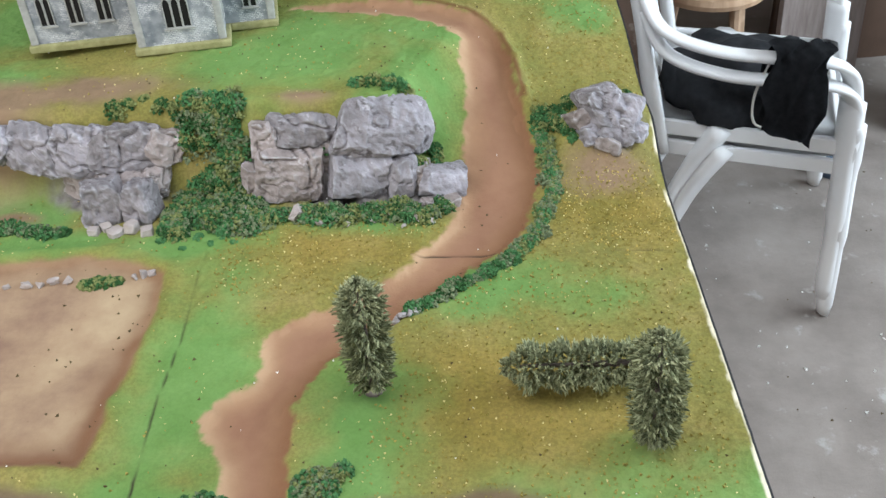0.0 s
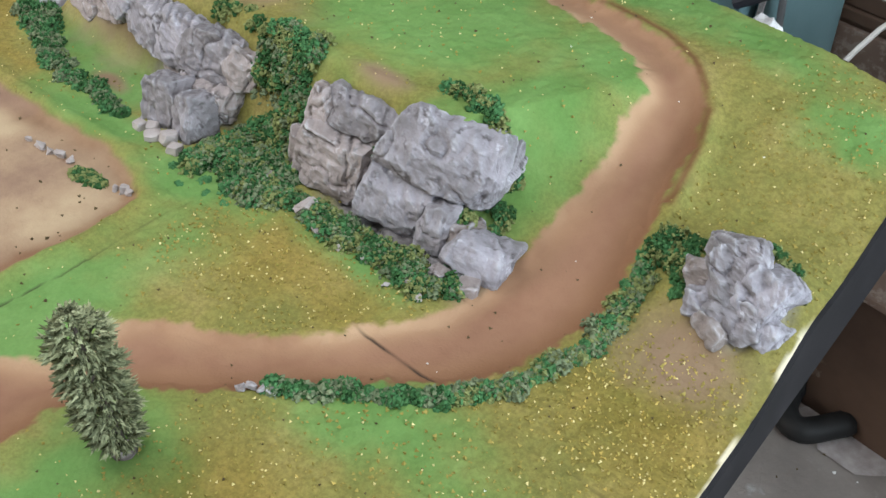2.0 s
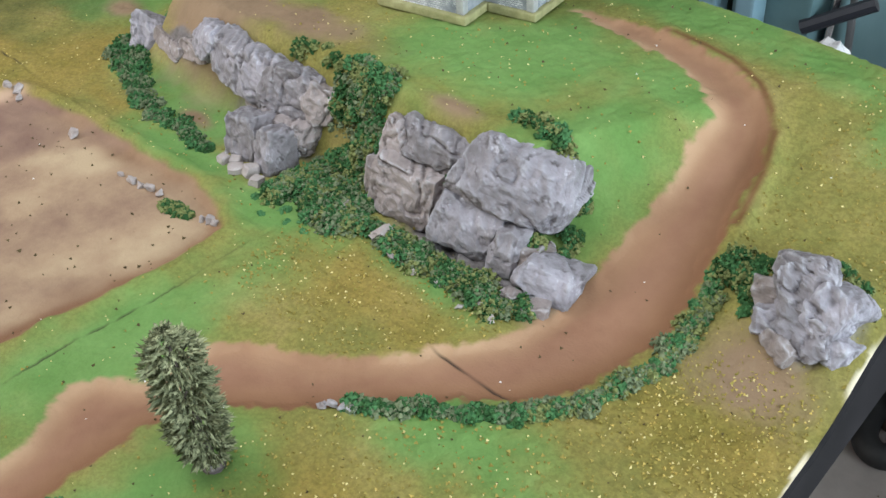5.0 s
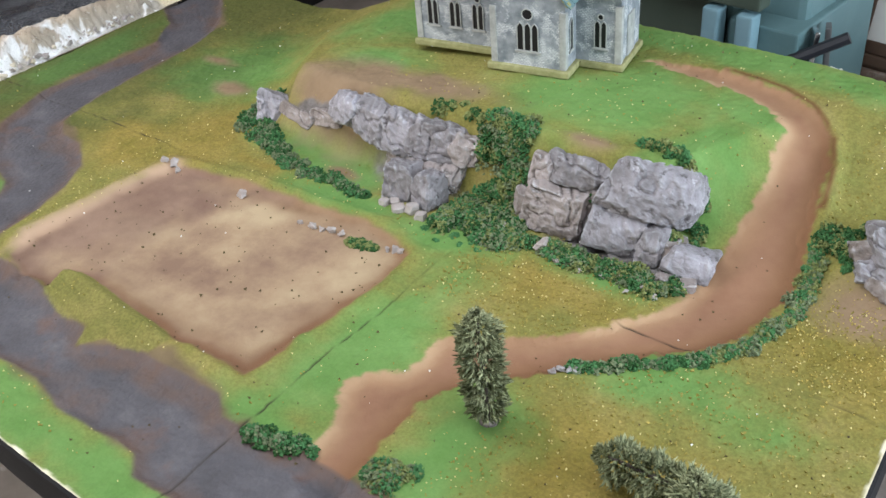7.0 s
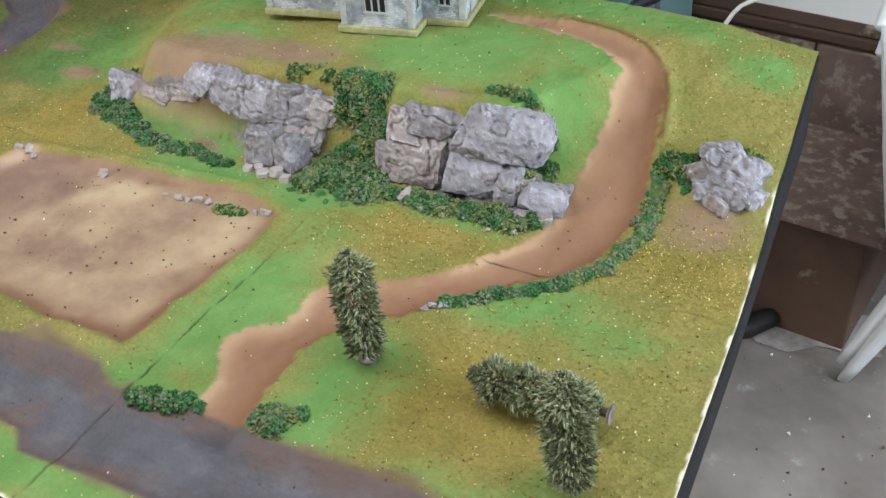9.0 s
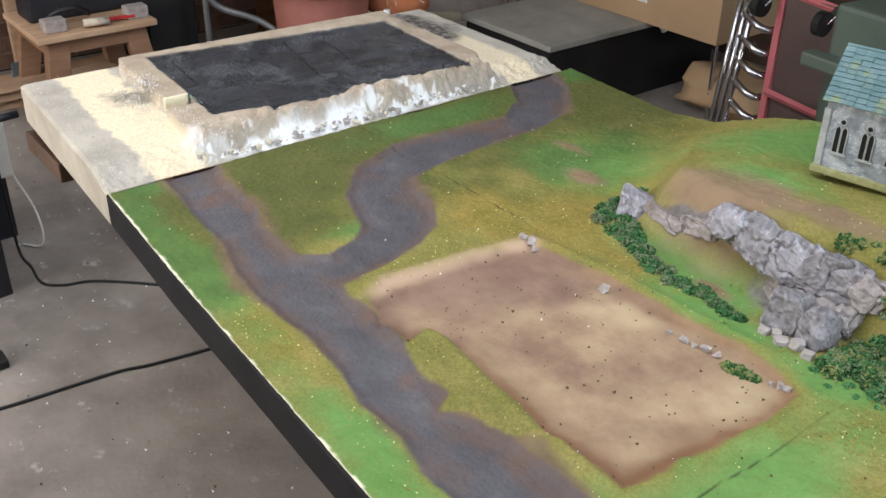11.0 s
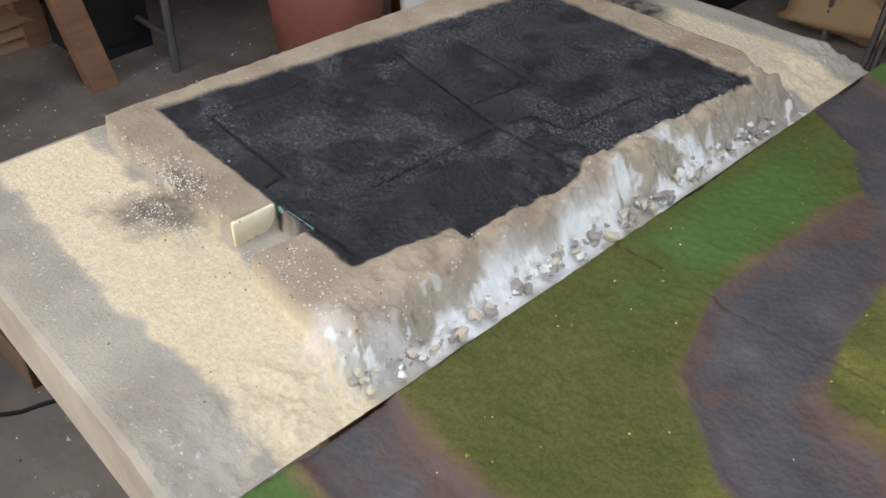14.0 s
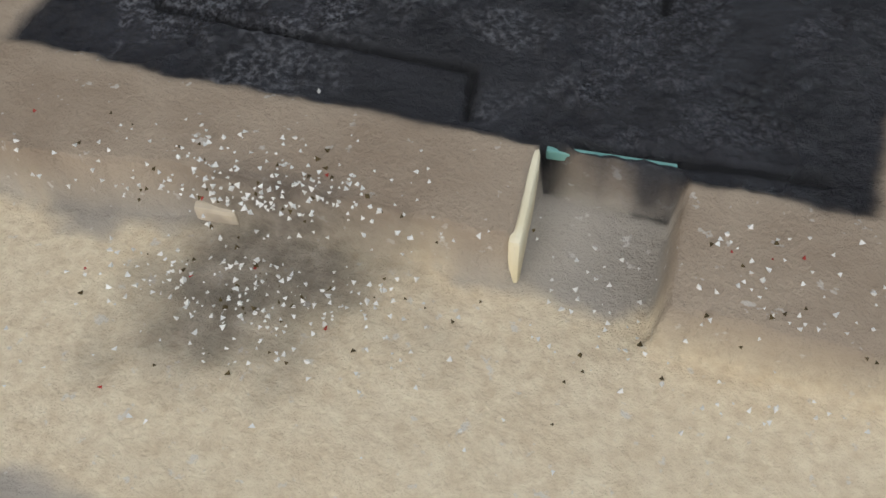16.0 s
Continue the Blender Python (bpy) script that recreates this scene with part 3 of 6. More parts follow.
def landscape_material():
    m = bpy.data.materials.new("painted_landscape")
    m.use_nodes = True
    nt = m.node_tree
    b = nt.nodes["Principled BSDF"]

    def at(key):
        a = nt.nodes.new("ShaderNodeAttribute")
        a.attribute_name = key
        return a.outputs["Fac"]

    fine, mid = noise_tex(nt, 320, 4), noise_tex(nt, 14, 5)
    speck = ramp(nt, noise_tex(nt, 210, 3, 0.7), [(0.40, (0.70,) * 3), (0.60, (1.15,) * 3)])
    ochre = ramp(nt, mid, [(0.30, (0.178, 0.176, 0.045)), (0.52, (0.228, 0.204, 0.055)), (0.72, (0.280, 0.232, 0.078))])
    lime = ramp(nt, mid, [(0.3, (0.105, 0.218, 0.052)), (0.7, (0.158, 0.290, 0.084))])
    ochre = mix(nt, at("olive"), ochre, ramp(nt, mid, [(0.3, (0.078, 0.090, 0.022)), (0.7, (0.115, 0.116, 0.033))]))
    lime = mix(nt, at("olive"), lime, ramp(nt, mid, [(0.3, (0.064, 0.122, 0.030)), (0.7, (0.092, 0.162, 0.043))]))
    gold = ramp(nt, mid, [(0.3, (0.19, 0.155, 0.030)), (0.7, (0.30, 0.225, 0.060))])
    col = mix(nt, at("lime"), mix(nt, at("gold"), ochre, gold), lime)
    spk = nt.nodes.new("ShaderNodeMapRange")
    nt.links.new(at("lime"), spk.inputs["Value"])
    spk.inputs["To Min"].default_value, spk.inputs["To Max"].default_value = 0.62, 0.20
    col = mix(nt, spk.outputs["Result"], col, speck, "MULTIPLY")
    col = mix(nt, at("bare"), col, ramp(nt, mid, [(0.3, (0.20, 0.135, 0.082)), (0.7, (0.285, 0.20, 0.125))]))
    col = mix(nt, at("crag"), col, ramp(nt, noise_tex(nt, 30, 7, 0.7), [(0.3, (0.07, 0.06, 0.055)), (0.7, (0.27, 0.25, 0.25))]))
    earth = ramp(nt, noise_tex(nt, 9, 6), [(0.3, (0.225, 0.115, 0.070)), (0.7, (0.33, 0.185, 0.115))])
    verge = ramp(nt, mid, [(0.3, (0.115, 0.085, 0.050)), (0.7, (0.185, 0.135, 0.075))])
    col = mix(nt, at("verge"), col, verge)
    lane = mix(nt, at("lanecore"), ramp(nt, mid, [(0.3, (0.27, 0.150, 0.088)), (0.7, (0.35, 0.205, 0.120))]), earth)
    lane = mix(nt, at("pale"), lane, (0.44, 0.29, 0.175))
    # brown shading put into the colour along the lane's east side
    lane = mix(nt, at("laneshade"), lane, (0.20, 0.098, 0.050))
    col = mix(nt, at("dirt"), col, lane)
    tar = ramp(nt, noise_tex(nt, 12, 7, 0.7), [(0.3, (0.060, 0.056, 0.062)), (0.55, (0.095, 0.090, 0.102)), (0.75, (0.155, 0.145, 0.155))])
    tar = mix(nt, ramp(nt, noise_tex(nt, 7, 5), [(0.56, (0, 0, 0)), (0.68, (0.75, 0.75, 0.75))]), tar, (0.15, 0.085, 0.065))
    tar = mix(nt, mix(nt, 1.0, at("worn"), ramp(nt, noise_tex(nt, 16, 5), [(0.35, (0.2,) * 3), (0.62, (0.9,) * 3)]), "MULTIPLY"), tar, (0.125, 0.078, 0.060))
    col = mix(nt, at("asphalt"), col, tar)
    sand = ramp(nt, noise_tex(nt, 6, 6), [(0.36, (0.23, 0.145, 0.10)), (0.5, (0.35, 0.245, 0.155)), (0.62, (0.43, 0.325, 0.205))])
    sand = mix(nt, ramp(nt, noise_tex(nt, 90, 3), [(0.70, (0, 0, 0)), (0.76, (0.8, 0.8, 0.8))]), sand, (0.16, 0.095, 0.05))
    sand = mix(nt, at("edgebrown"), sand, ramp(nt, noise_tex(nt, 11, 6), [(0.3, (0.20, 0.115, 0.065)), (0.7, (0.34, 0.225, 0.14))]))
    sand = mix(nt, mix(nt, 1.0, at("mauve"), (0.9, 0.9, 0.9), "MULTIPLY"), sand, ramp(nt, mid, [(0.3, (0.165, 0.096, 0.072)), (0.7, (0.265, 0.172, 0.128))]))
    col = mix(nt, at("sand"), col, sand)
    col = mix(nt, at("pinkrim"), col, (0.46, 0.315, 0.215))
    col = mix(nt, ramp(nt, at("rim"), [(0.2, (0, 0, 0)), (1, (0.8, 0.8, 0.8))]), col, (0.19, 0.092, 0.045))
    col = mix(nt, at("hump"), col, mix(nt, 0.75, ramp(nt, mid, [(0.3, (0.15, 0.15, 0.036)), (0.7, (0.235, 0.205, 0.062))]), speck, "MULTIPLY"))
    col = mix(nt, at("lip"), col, (0.15, 0.075, 0.03))
    col = mix(nt, at("rub"), col, (0.78, 0.72, 0.55))
    col = mix(nt, at("seam"), col, (0.03, 0.022, 0.015))
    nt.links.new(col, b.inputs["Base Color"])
    nt.links.new(ramp(nt, at("asphalt"), [(0, (0.85,) * 3), (1, (0.55,) * 3)]), b.inputs["Roughness"])
    b.inputs["Specular IOR Level"].default_value = 0.25
    bp = nt.nodes.new("ShaderNodeBump")
    bp.inputs["Strength"].default_value, bp.inputs["Distance"].default_value = 0.42, 0.0025
    nt.links.new(fine, bp.inputs["Height"])
    # embossed setts of the tarred road
    tc, vo, st = nt.nodes.new("ShaderNodeTexCoord"), nt.nodes.new("ShaderNodeTexVoronoi"), nt.nodes.new("ShaderNodeMath")
    vo.inputs["Scale"].default_value = 130
    nt.links.new(tc.outputs["Object"], vo.inputs["Vector"])
    st.operation = "MULTIPLY"
    st.inputs[1].default_value = 0.35
    nt.links.new(at("asphalt"), st.inputs[0])
    b2 = nt.nodes.new("ShaderNodeBump")
    b2.invert = True
    b2.inputs["Distance"].default_value = 0.003
    nt.links.new(st.outputs[0], b2.inputs["Strength"])
    nt.links.new(vo.outputs["Distance"], b2.inputs["Height"])
    nt.links.new(bp.outputs["Normal"], b2.inputs["Normal"])
    nt.links.new(b2.outputs["Normal"], b.inputs["Normal"])
    return m


me.materials.append(landscape_material())
board = thing("landscape_board", Matrix(), "green and brown painted model landscape board with black edges on a table", "game board")
top = new("landscape_top", me)
top.parent = board


def skirt(name, xs, ys, zs, drop, out, label):
    """An edge board that follows the rim of the landscape."""
    bm = bmesh.new()
    rows = []
    for x, y, z in zip(xs, ys, zs):
        rows.append([bm.verts.new(p) for p in ((x, y, z - .001), (x + out[0] * .004, y + out[1] * .004, z - .003), (x + out[0] * .004, y + out[1] * .004, drop), (x, y, drop))])
    for a, c in zip(rows, rows[1:]):
        for k in range(4):
            bm.faces.new((a[k], a[(k + 1) % 4], c[(k + 1) % 4], c[k]))
    bm.faces.new(rows[0])
    bm.faces.new(rows[-1][::-1])
    bmesh.ops.recalc_face_normals(bm, faces=bm.faces)
    part(name, bm, M["black_paint"], board, label)


DROP = H - 0.065
skirt("front_edge", tx[::6, 0], ty[::6, 0], tz[::6, 0], DROP, (0, -1), "black painted edge strip")
skirt("back_edge", tx[::6, -1], ty[::6, -1], tz[::6, -1], DROP, (0, 1), "black painted edge strip")
skirt("side_edge", tx[-1, ::4], ty[-1, ::4], tz[-1, ::4], DROP, (1, 0), "black painted edge strip")
bm = boxed((X_W, -.54, DROP - .002), (.60, .58, H - .03))
part("underside", bm, M["foam"], board, "pale foam underside")


# ---- workshop shell ----
def room():
    bm = bmesh.new()
    n = 60
    fx, fy = np.linspace(X0, X1 + 1.5, n), np.linspace(Y0, Y1, n)
    vs = [[bm.verts.new((x, y, 0)) for y in fy] for x in fx]
    for i in range(n - 1):
        for j in range(n - 1):
            bm.faces.new((vs[i][j], vs[i + 1][j], vs[i + 1][j + 1], vs[i][j + 1]))
    single("floor", bm, M["concrete"], Matrix(), "stained grey concrete workshop floor with paint spatters", "floor", kind="structure")
    single("wall_west", boxed((X0 - .12, Y0 - .1, 0), (X0 - .02, Y1 + .1, ROOM)), M["mortar"], Matrix(), "old red brick workshop wall", "wall", kind="structure")
    single("wall_north", boxed((X0 - .02, Y1, 0), (X1, Y1 + .12, ROOM)), M["dark_wood"], Matrix(), "dark timber workshop wall", "wall", kind="structure")
    # unseen south wall, its opening added to let the fill lamp in
    bm = boxed((X0 - .02, Y0 - .12, 0), (-3.2, Y0, ROOM))
    box(bm, (-1.4, Y0 - .12, 0), (X1, Y0, ROOM))
    box(bm, (-3.2, Y0 - .12, 0), (-1.4, Y0, .9))
    box(bm, (-3.2, Y0 - .12, 2.1), (-1.4, Y0, ROOM))
    single("wall_south", bm, M["plaster"], Matrix(), "unseen grey rendered wall with an opening added for the south lamp", "wall", kind="structure")
    bm = boxed((X1, Y0 - .12, 0), (X1 + .12, -.75, ROOM))
    box(bm, (X1, -.75, 0), (X1 + .12, 1.65, .95))
    box(bm, (X1, 1.65, 0), (X1 + .12, Y1 + .12, ROOM))
    box(bm, (X1, -.75, 2.2), (X1 + .12, 1.65, ROOM))
    single("wall_east", bm, M["plaster"], Matrix(), "rendered wall with a wide window opening", "wall", kind="structure")
    # unseen ceiling, left open where the overhead fill lamp is added
    bm = boxed((X0 - .1, Y0 - .1, ROOM), (-2.85, Y1 + .1, ROOM + .1))
    box(bm, (1.45, Y0 - .1, ROOM), (X1 + .12, Y1 + .1, ROOM + .1))
    box(bm, (-2.85, Y0 - .1, ROOM), (1.45, -1.05, ROOM + .1))
    box(bm, (-2.85, .35, ROOM), (1.45, Y1 + .1, ROOM + .1))
    single("ceiling", bm, M["plaster"], Matrix(), "plain unseen ceiling with an opening added for the overhead lamp", "ceiling", kind="structure")


room()

# table under the boards
table = thing("trestle_table", Matrix(), "plain wooden table under the model boards", "table")
bm = boxed((-1.72, -.38, DROP - .03), (.52, .48, DROP - .003), .003)
part("tabletop", bm, M["pine_flat"], table)
for lx in (-1.62, -.62, .42):
    for ly in (-.10, .40):
        part("leg", boxed((lx - .022, ly - .022, 0), (lx + .022, ly + .022, DROP - .03), .004), M["grey_metal"], table, "grey metal leg")


# ---- the unfinished board with the black yard ----
def yard():
    t = thing("unfinished_board", Matrix(), "unpainted cream foam game board with a black tarred yard", "game board")
    xe, xw, ys, yn = X_W - .0008, -1.772, -.557, .628
    n, k = 300, 560
    u, v = np.meshgrid(np.linspace(0, 1, n), np.linspace(0, 1, k), indexing="ij")
    yy = ys + v * (yn - ys) + .036 * u * (1 - v)
    xx = xe + u * (xw - .040 * (1 - v) - xe)
    ramp_w = .045
    z = H + .022 * ss((xe - xx) / .10) + .004 * (fbm(xx, yy, 14, 3) - .5)
    # bank under the yard on its east side, with broken rock
    out = area_dist(xx, yy, [(-1.228, -.355), (-1.226, .42), (-1.735, .43), (-1.772, -.305), (-1.70, -.318), (-1.62, -.312), (-1.472, -.322), (-1.466, -.264), (-1.398, -.270), (-1.402, -.345)])
    rough = .034 * (fbm(xx, yy, 28, 7) - .5) + .024 * (fbm(xx, yy, 70, 2) - .5)
    east = ss((xx + 1.32) / .06)
    up = ss((.004 + .012 * east + rough * east + .006 * (fbm(xx, yy, 45, 17) - .5) - out) / (.004 + .050 * east))
    z = z + (.885 - z) * up + .006 * (fbm(xx, yy, 60, 5) - .5) * east * (.2 + up) + .020 * (fbm(xx, yy, 44, 61) - .5) * east * ss((xe - xx) / .02)
    # outer rims fall away
    z = z - .10 * ss((ys + .10 - yy) / .26) ** 2 * ss((xe - xx - .02) / .2) * 0.5
    z = z - .018 * ss((yy - (yn - .04)) / .04)
    tarred = area_dist(xx, yy, [(-1.745, -.250), (-1.55, -.262), (-1.32, -.280), (-1.298, -.160), (-1.277, -.156), (-1.268, .016), (-1.284, .042), (-1.256, .360), (-1.655, .385)]) + .010 * (fbm(xx, yy, 40, 8) - .5)
    black = ss((.004 - tarred) / .008)
    # thin joints between the tarred slabs
    joint = np.zeros_like(xx)
    for line in ([(-1.735, -.068), (-1.674, -.058), (-1.68, -.208), (-1.507, -.223), (-1.504, -.253)], [(-1.419, -.163), (-1.413, .025)], [(-1.66, .082), (-1.64, .078), (-1.417, .032), (-1.269, .028)],
                 [(-1.476, .051), (-1.463, .152)], [(-1.408, .051), (-1.403, .088), (-1.347, .087), (-1.335, .226), (-1.294, .23)], [(-1.45, -.262), (-1.34, -.262)], [(-1.463, .152), (-1.60, .17)]):
        for (ax, ay), (bx, by) in zip(line, line[1:]):
            f = np.clip(((xx - ax) * (bx - ax) + (yy - ay) * (by - ay)) / ((bx - ax) ** 2 + (by - ay) ** 2), 0, 1)
            joint = np.maximum(joint, np.exp(-(np.hypot(xx - ax - f * (bx - ax), yy - ay - f * (by - ay)) / .0025) ** 2))
    coarse = ss((fbm(xx, yy, 9, 6) - .44) / .10)
    z = z + black * (-.004 - .0045 * joint + .0035 * (fbm(xx, yy, 150, 4, 3) - .5) * (.3 + coarse))
    co2 = np.stack([xx, yy, z], -1).reshape(-1, 3)
    ix = np.arange(n * k).reshape(n, k)
    f = np.stack([ix[:-1, :-1], ix[:-1, 1:], ix[1:, 1:], ix[1:, :-1]], -1).reshape(-1, 4)
    me2 = bpy.data.meshes.new("yard_top")
    me2.from_pydata(co2.tolist(), [], f.tolist())
    w1, w2 = fbm(xx, yy, 12, 21) - .5, fbm(xx, yy, 45, 23) - .5
    face = np.exp(-((out - .003 - .07 * w1) / .020) ** 2) * ss((xx + 1.31) / .03)
    white = np.clip(face * 1.8 * ss((fbm(xx, yy, 16, 31) - .29) / .10) * ss((.34 - yy) / .06) * (.25 + .75 * ss((yy + .31) / .05)) + .8 * ss((fbm(xx, yy, 60, 32) - .66) / .05) * face, 0, 1)
    sandy = 1.3 * ss((.072 + .05 * w1 + .02 * w2 - np.abs(yy + .392 + .05 * (xx + 1.5))) / .022) + 1.4 * ss((.062 + .03 * w1 - np.abs(yy - .495)) / .03) * ss((xx + 1.56 + .1 * w1) / .08)
    soot = 1.3 * ss((.10 + .14 * w1 - np.hypot((xx + 1.62) / 1.7, yy - .475)) / .08) + .8 * ss((.05 + .14 * w1 - np.hypot((xx + 1.60) * .6, yy + .345)) / .06)
    # the tar's dust mask is raised north of y = .03 for reflected sheen
    for key, val in (("tar", black), ("white", white), ("sandy", np.clip(sandy, 0, 1) * (1 - up)), ("soot", np.clip(soot, 0, 1)), ("gloss", ss((fbm(xx, yy, 10, 41) - .45) / .2)), ("joint", joint), ("sheen_dust", (1 - .85 * np.exp(-((xx + 1.37) / .10) ** 2 - ((yy + .20) / .09) ** 2)) * np.clip(coarse * ss((fbm(xx, yy, 26, 43) - .38) / .2) + .7 * ss((yy - .03) / .1) * ss((fbm(xx, yy, 20, 47) - .36) / .2), 0, 1)), ("brown", up)):
        me2.attributes.new(key, "FLOAT", "POINT").data.foreach_set("value", np.ascontiguousarray(val.reshape(-1), np.float32))
    me2.shade_smooth()
    m = bpy.data.materials.new("yard_surface")
    m.use_nodes = True
    nt = m.node_tree
    b = nt.nodes["Principled BSDF"]

    def at(key):
        a = nt.nodes.new("ShaderNodeAttribute")
        a.attribute_name = key
        return a.outputs["Fac"]

    grey = ramp(nt, noise_tex(nt, 9, 6), [(0.3, (0.36, 0.325, 0.28)), (0.7, (0.54, 0.495, 0.43))])
    col = mix(nt, at("brown"), grey, ramp(nt, noise_tex(nt, 14, 6), [(0.3, (0.34, 0.262, 0.192)), (0.7, (0.50, 0.41, 0.315))]))
    col = mix(nt, at("sandy"), col, ramp(nt, noise_tex(nt, 160, 3), [(0.3, (0.70, 0.575, 0.40)), (0.7, (0.86, 0.755, 0.56))]))
    col = mix(nt, ramp(nt, noise_tex(nt, 120, 3), [(0.64, (0, 0, 0)), (0.70, (0.6, 0.6, 0.6))]), col, (0.72, 0.70, 0.66))
    col = mix(nt, at("soot"), col, ramp(nt, noise_tex(nt, 60, 5), [(0.42, (0.055, 0.05, 0.05)), (0.68, (0.30, 0.26, 0.22))]))
    veins = ramp(nt, noise_tex(nt, 24, 4), [(0.30, (0, 0, 0)), (0.42, (1, 1, 1))])
    col = mix(nt, mix(nt, 1.0, veins, at("white"), "MULTIPLY"), col, (0.88, 0.88, 0.89))
    tar = ramp(nt, noise_tex(nt, 18, 7), [(0.3, (0.011, 0.012, 0.016)), (0.7, (0.031, 0.033, 0.042))])
    worn = ramp(nt, noise_tex(nt, 260, 4, 0.7), [(0.46, (0, 0, 0)), (0.66, (1, 1, 1))])
    # dusty speckle, with the tar's grey reflection painted in towards the north
    tar = mix(nt, mix(nt, 1.0, worn, at("sheen_dust"), "MULTIPLY"), tar, (0.165, 0.17, 0.19))
    tar = mix(nt, at("joint"), tar, (0.006, 0.006, 0.007))
    col = mix(nt, at("tar"), col, tar)
    nt.links.new(col, b.inputs["Base Color"])
    glossy = ramp(nt, at("gloss"), [(0, (0.42,) * 3), (1, (0.22,) * 3)])
    nt.links.new(mix(nt, at("tar"), (0.88, 0.88, 0.88), glossy), b.inputs["Roughness"])
    b.inputs["Specular IOR Level"].default_value = 0.5
    bp = nt.nodes.new("ShaderNodeBump")
    bp.inputs["Strength"].default_value, bp.inputs["Distance"].default_value = 0.9, 0.005
    nt.links.new(noise_tex(nt, 170, 6, 0.7), bp.inputs["Height"])
    nt.links.new(bp.outputs["Normal"], b.inputs["Normal"])
    me2.materials.append(m)
    ob = new("yard_top", me2)
    ob.parent = t
    # white side walls of the board, their shade put into a darker foam colour
    for name, px, py, pz, o in (("side_wall", xx[:, 0], yy[:, 0], z[:, 0], (0, -1)), ("side_wall", xx[:, -1], yy[:, -1], z[:, -1], (0, 1)), ("end_wall", xx[-1], yy[-1], z[-1], (-1, 0))):
        bm = bmesh.new()
        rows = []
        for x, y, zz in list(zip(px, py, pz))[::3] + [(px[-1], py[-1], pz[-1])]:
            rows.append([bm.verts.new(p) for p in ((x, y, zz), (x + o[0] * .008, y + o[1] * .008, zz - .002), (x + o[0] * .008, y + o[1] * .008, DROP), (x, y, DROP))])
        for a, c in zip(rows, rows[1:]):
            for q in range(4):
                bm.faces.new((a[q], a[(q + 1) % 4], c[(q + 1) % 4], c[q]))
        bmesh.ops.recalc_face_normals(bm, faces=bm.faces)
        part(name, bm, M["foam_side"], t, "raw grey-white foam side")
    # cream slab ends where the step is broken
    for x, y, sx, sy, zt, mat in ((-1.469, -.296, .006, .056, .883, "foam_cut"), (-1.612, -.313, .022, .010, .862, "foam")):
        bm = boxed((x - sx / 2, y - sy / 2, H + .012), (x + sx / 2, y + sy / 2, zt), .003)
        part("slab_piece", bm, M[mat], t, "broken cream foam slab end")
    part("teal_strip", boxed((-1.464, -.2665, .873), (-1.404, -.2625, .879), .001), M["teal_edge"], t, "torn teal foam strip in the gap")
    part("base_timber", boxed((-1.83, -.535, .685), (-1.60, .50, DROP - .032), .004), M["dark_wood"], t, "brown timber base under the foam")
    # loose crumbs on the sand strip
    rnd = random.Random(8)
    for name, mat, cnt in (("white_crumbs", "fleck_white", 900), ("dark_crumbs", "fleck_dark", 120), ("red_crumbs", "fleck_red", 16)):
        sp = []
        for _ in range(cnt):
            x, y = (rnd.gauss(-1.585, .040), rnd.gauss(-.335, .026)) if rnd.random() < .8 else (rnd.uniform(-1.82, -1.24), rnd.uniform(-.53, -.29))
            if rnd.random() < .30:
                x, y = (rnd.uniform(-1.46, -1.215), rnd.uniform(-.37, -.295)) if rnd.random() < .6 else (rnd.uniform(-1.285, -1.21), rnd.uniform(-.3, .3))
            i2, j2 = int(np.clip((xe - x) / (xe - xw) * (n - 1), 0, n - 1)), int(np.clip((y - ys) / (yn - ys) * (k - 1), 0, k - 1))
            sp.append((x, y, float(z[i2, j2])))
        mc = crumbs(sp, (.0007, .0018), 60 + cnt)
        mc.materials.append(M[mat])
        tagged(new(name, mc), "loose crumbs on the unpainted board", "scatter", kind="stuff")
    rnd = random.Random(5)
    for i in range(280):
        y = rnd.uniform(-.36, .37)
        s = rnd.uniform(.004, .008) if i % 3 else rnd.uniform(.008, .018)
        bm = stone(100 + i, (s, s * 1.2, s * .9), 12, .1, -1)
        ob = part("rubble_stone", bm, M[("rock_pale", "foam", "foam_white", "rock_pale")[i % 4]], t)
        ob.location = (-1.216 + rnd.uniform(-.024, .014), y, H + .006 + rnd.random() * .008)
    return t


yard()


# ---- the model church ----
def prism(outline, depth, m):
    """An outline in x, z pulled back along y."""
    bm = bmesh.new()
    a = [bm.verts.new(m @ Vector((x, 0, z))) for x, z in outline]
    b = [bm.verts.new(m @ Vector((x, depth, z))) for x, z in outline]
    bm.faces.new(a)
    bm.faces.new(b[::-1])
    for i in range(len(a)):
        j = (i + 1) % len(a)
        bm.faces.new((a[j], a[i], b[i], b[j]))
    bmesh.ops.recalc_face_normals(bm, faces=bm.faces)
    return bm


def lancet(w, h):
    """A pointed arch outline, foot at 0."""
    s = h - w * 0.85
    right = [(w / 2 * (1 - t ** 2), s + w * 0.85 * t) for t in (0, .35, .65, .85)]
    return [(-w / 2, 0), (w / 2, 0)] + right + [(0, h)] + [(-x, z) for x, z in right[::-1]]


def disc(r, n=14):
    return [(r * math.cos(k * 2 * math.pi / n), r * math.sin(k * 2 * math.pi / n)) for k in range(n)]


def outline_tube(pts, r):
    return tube(bmesh.new(), [(x, 0, z) for x, z in pts + pts[:1]], r, 5, False)


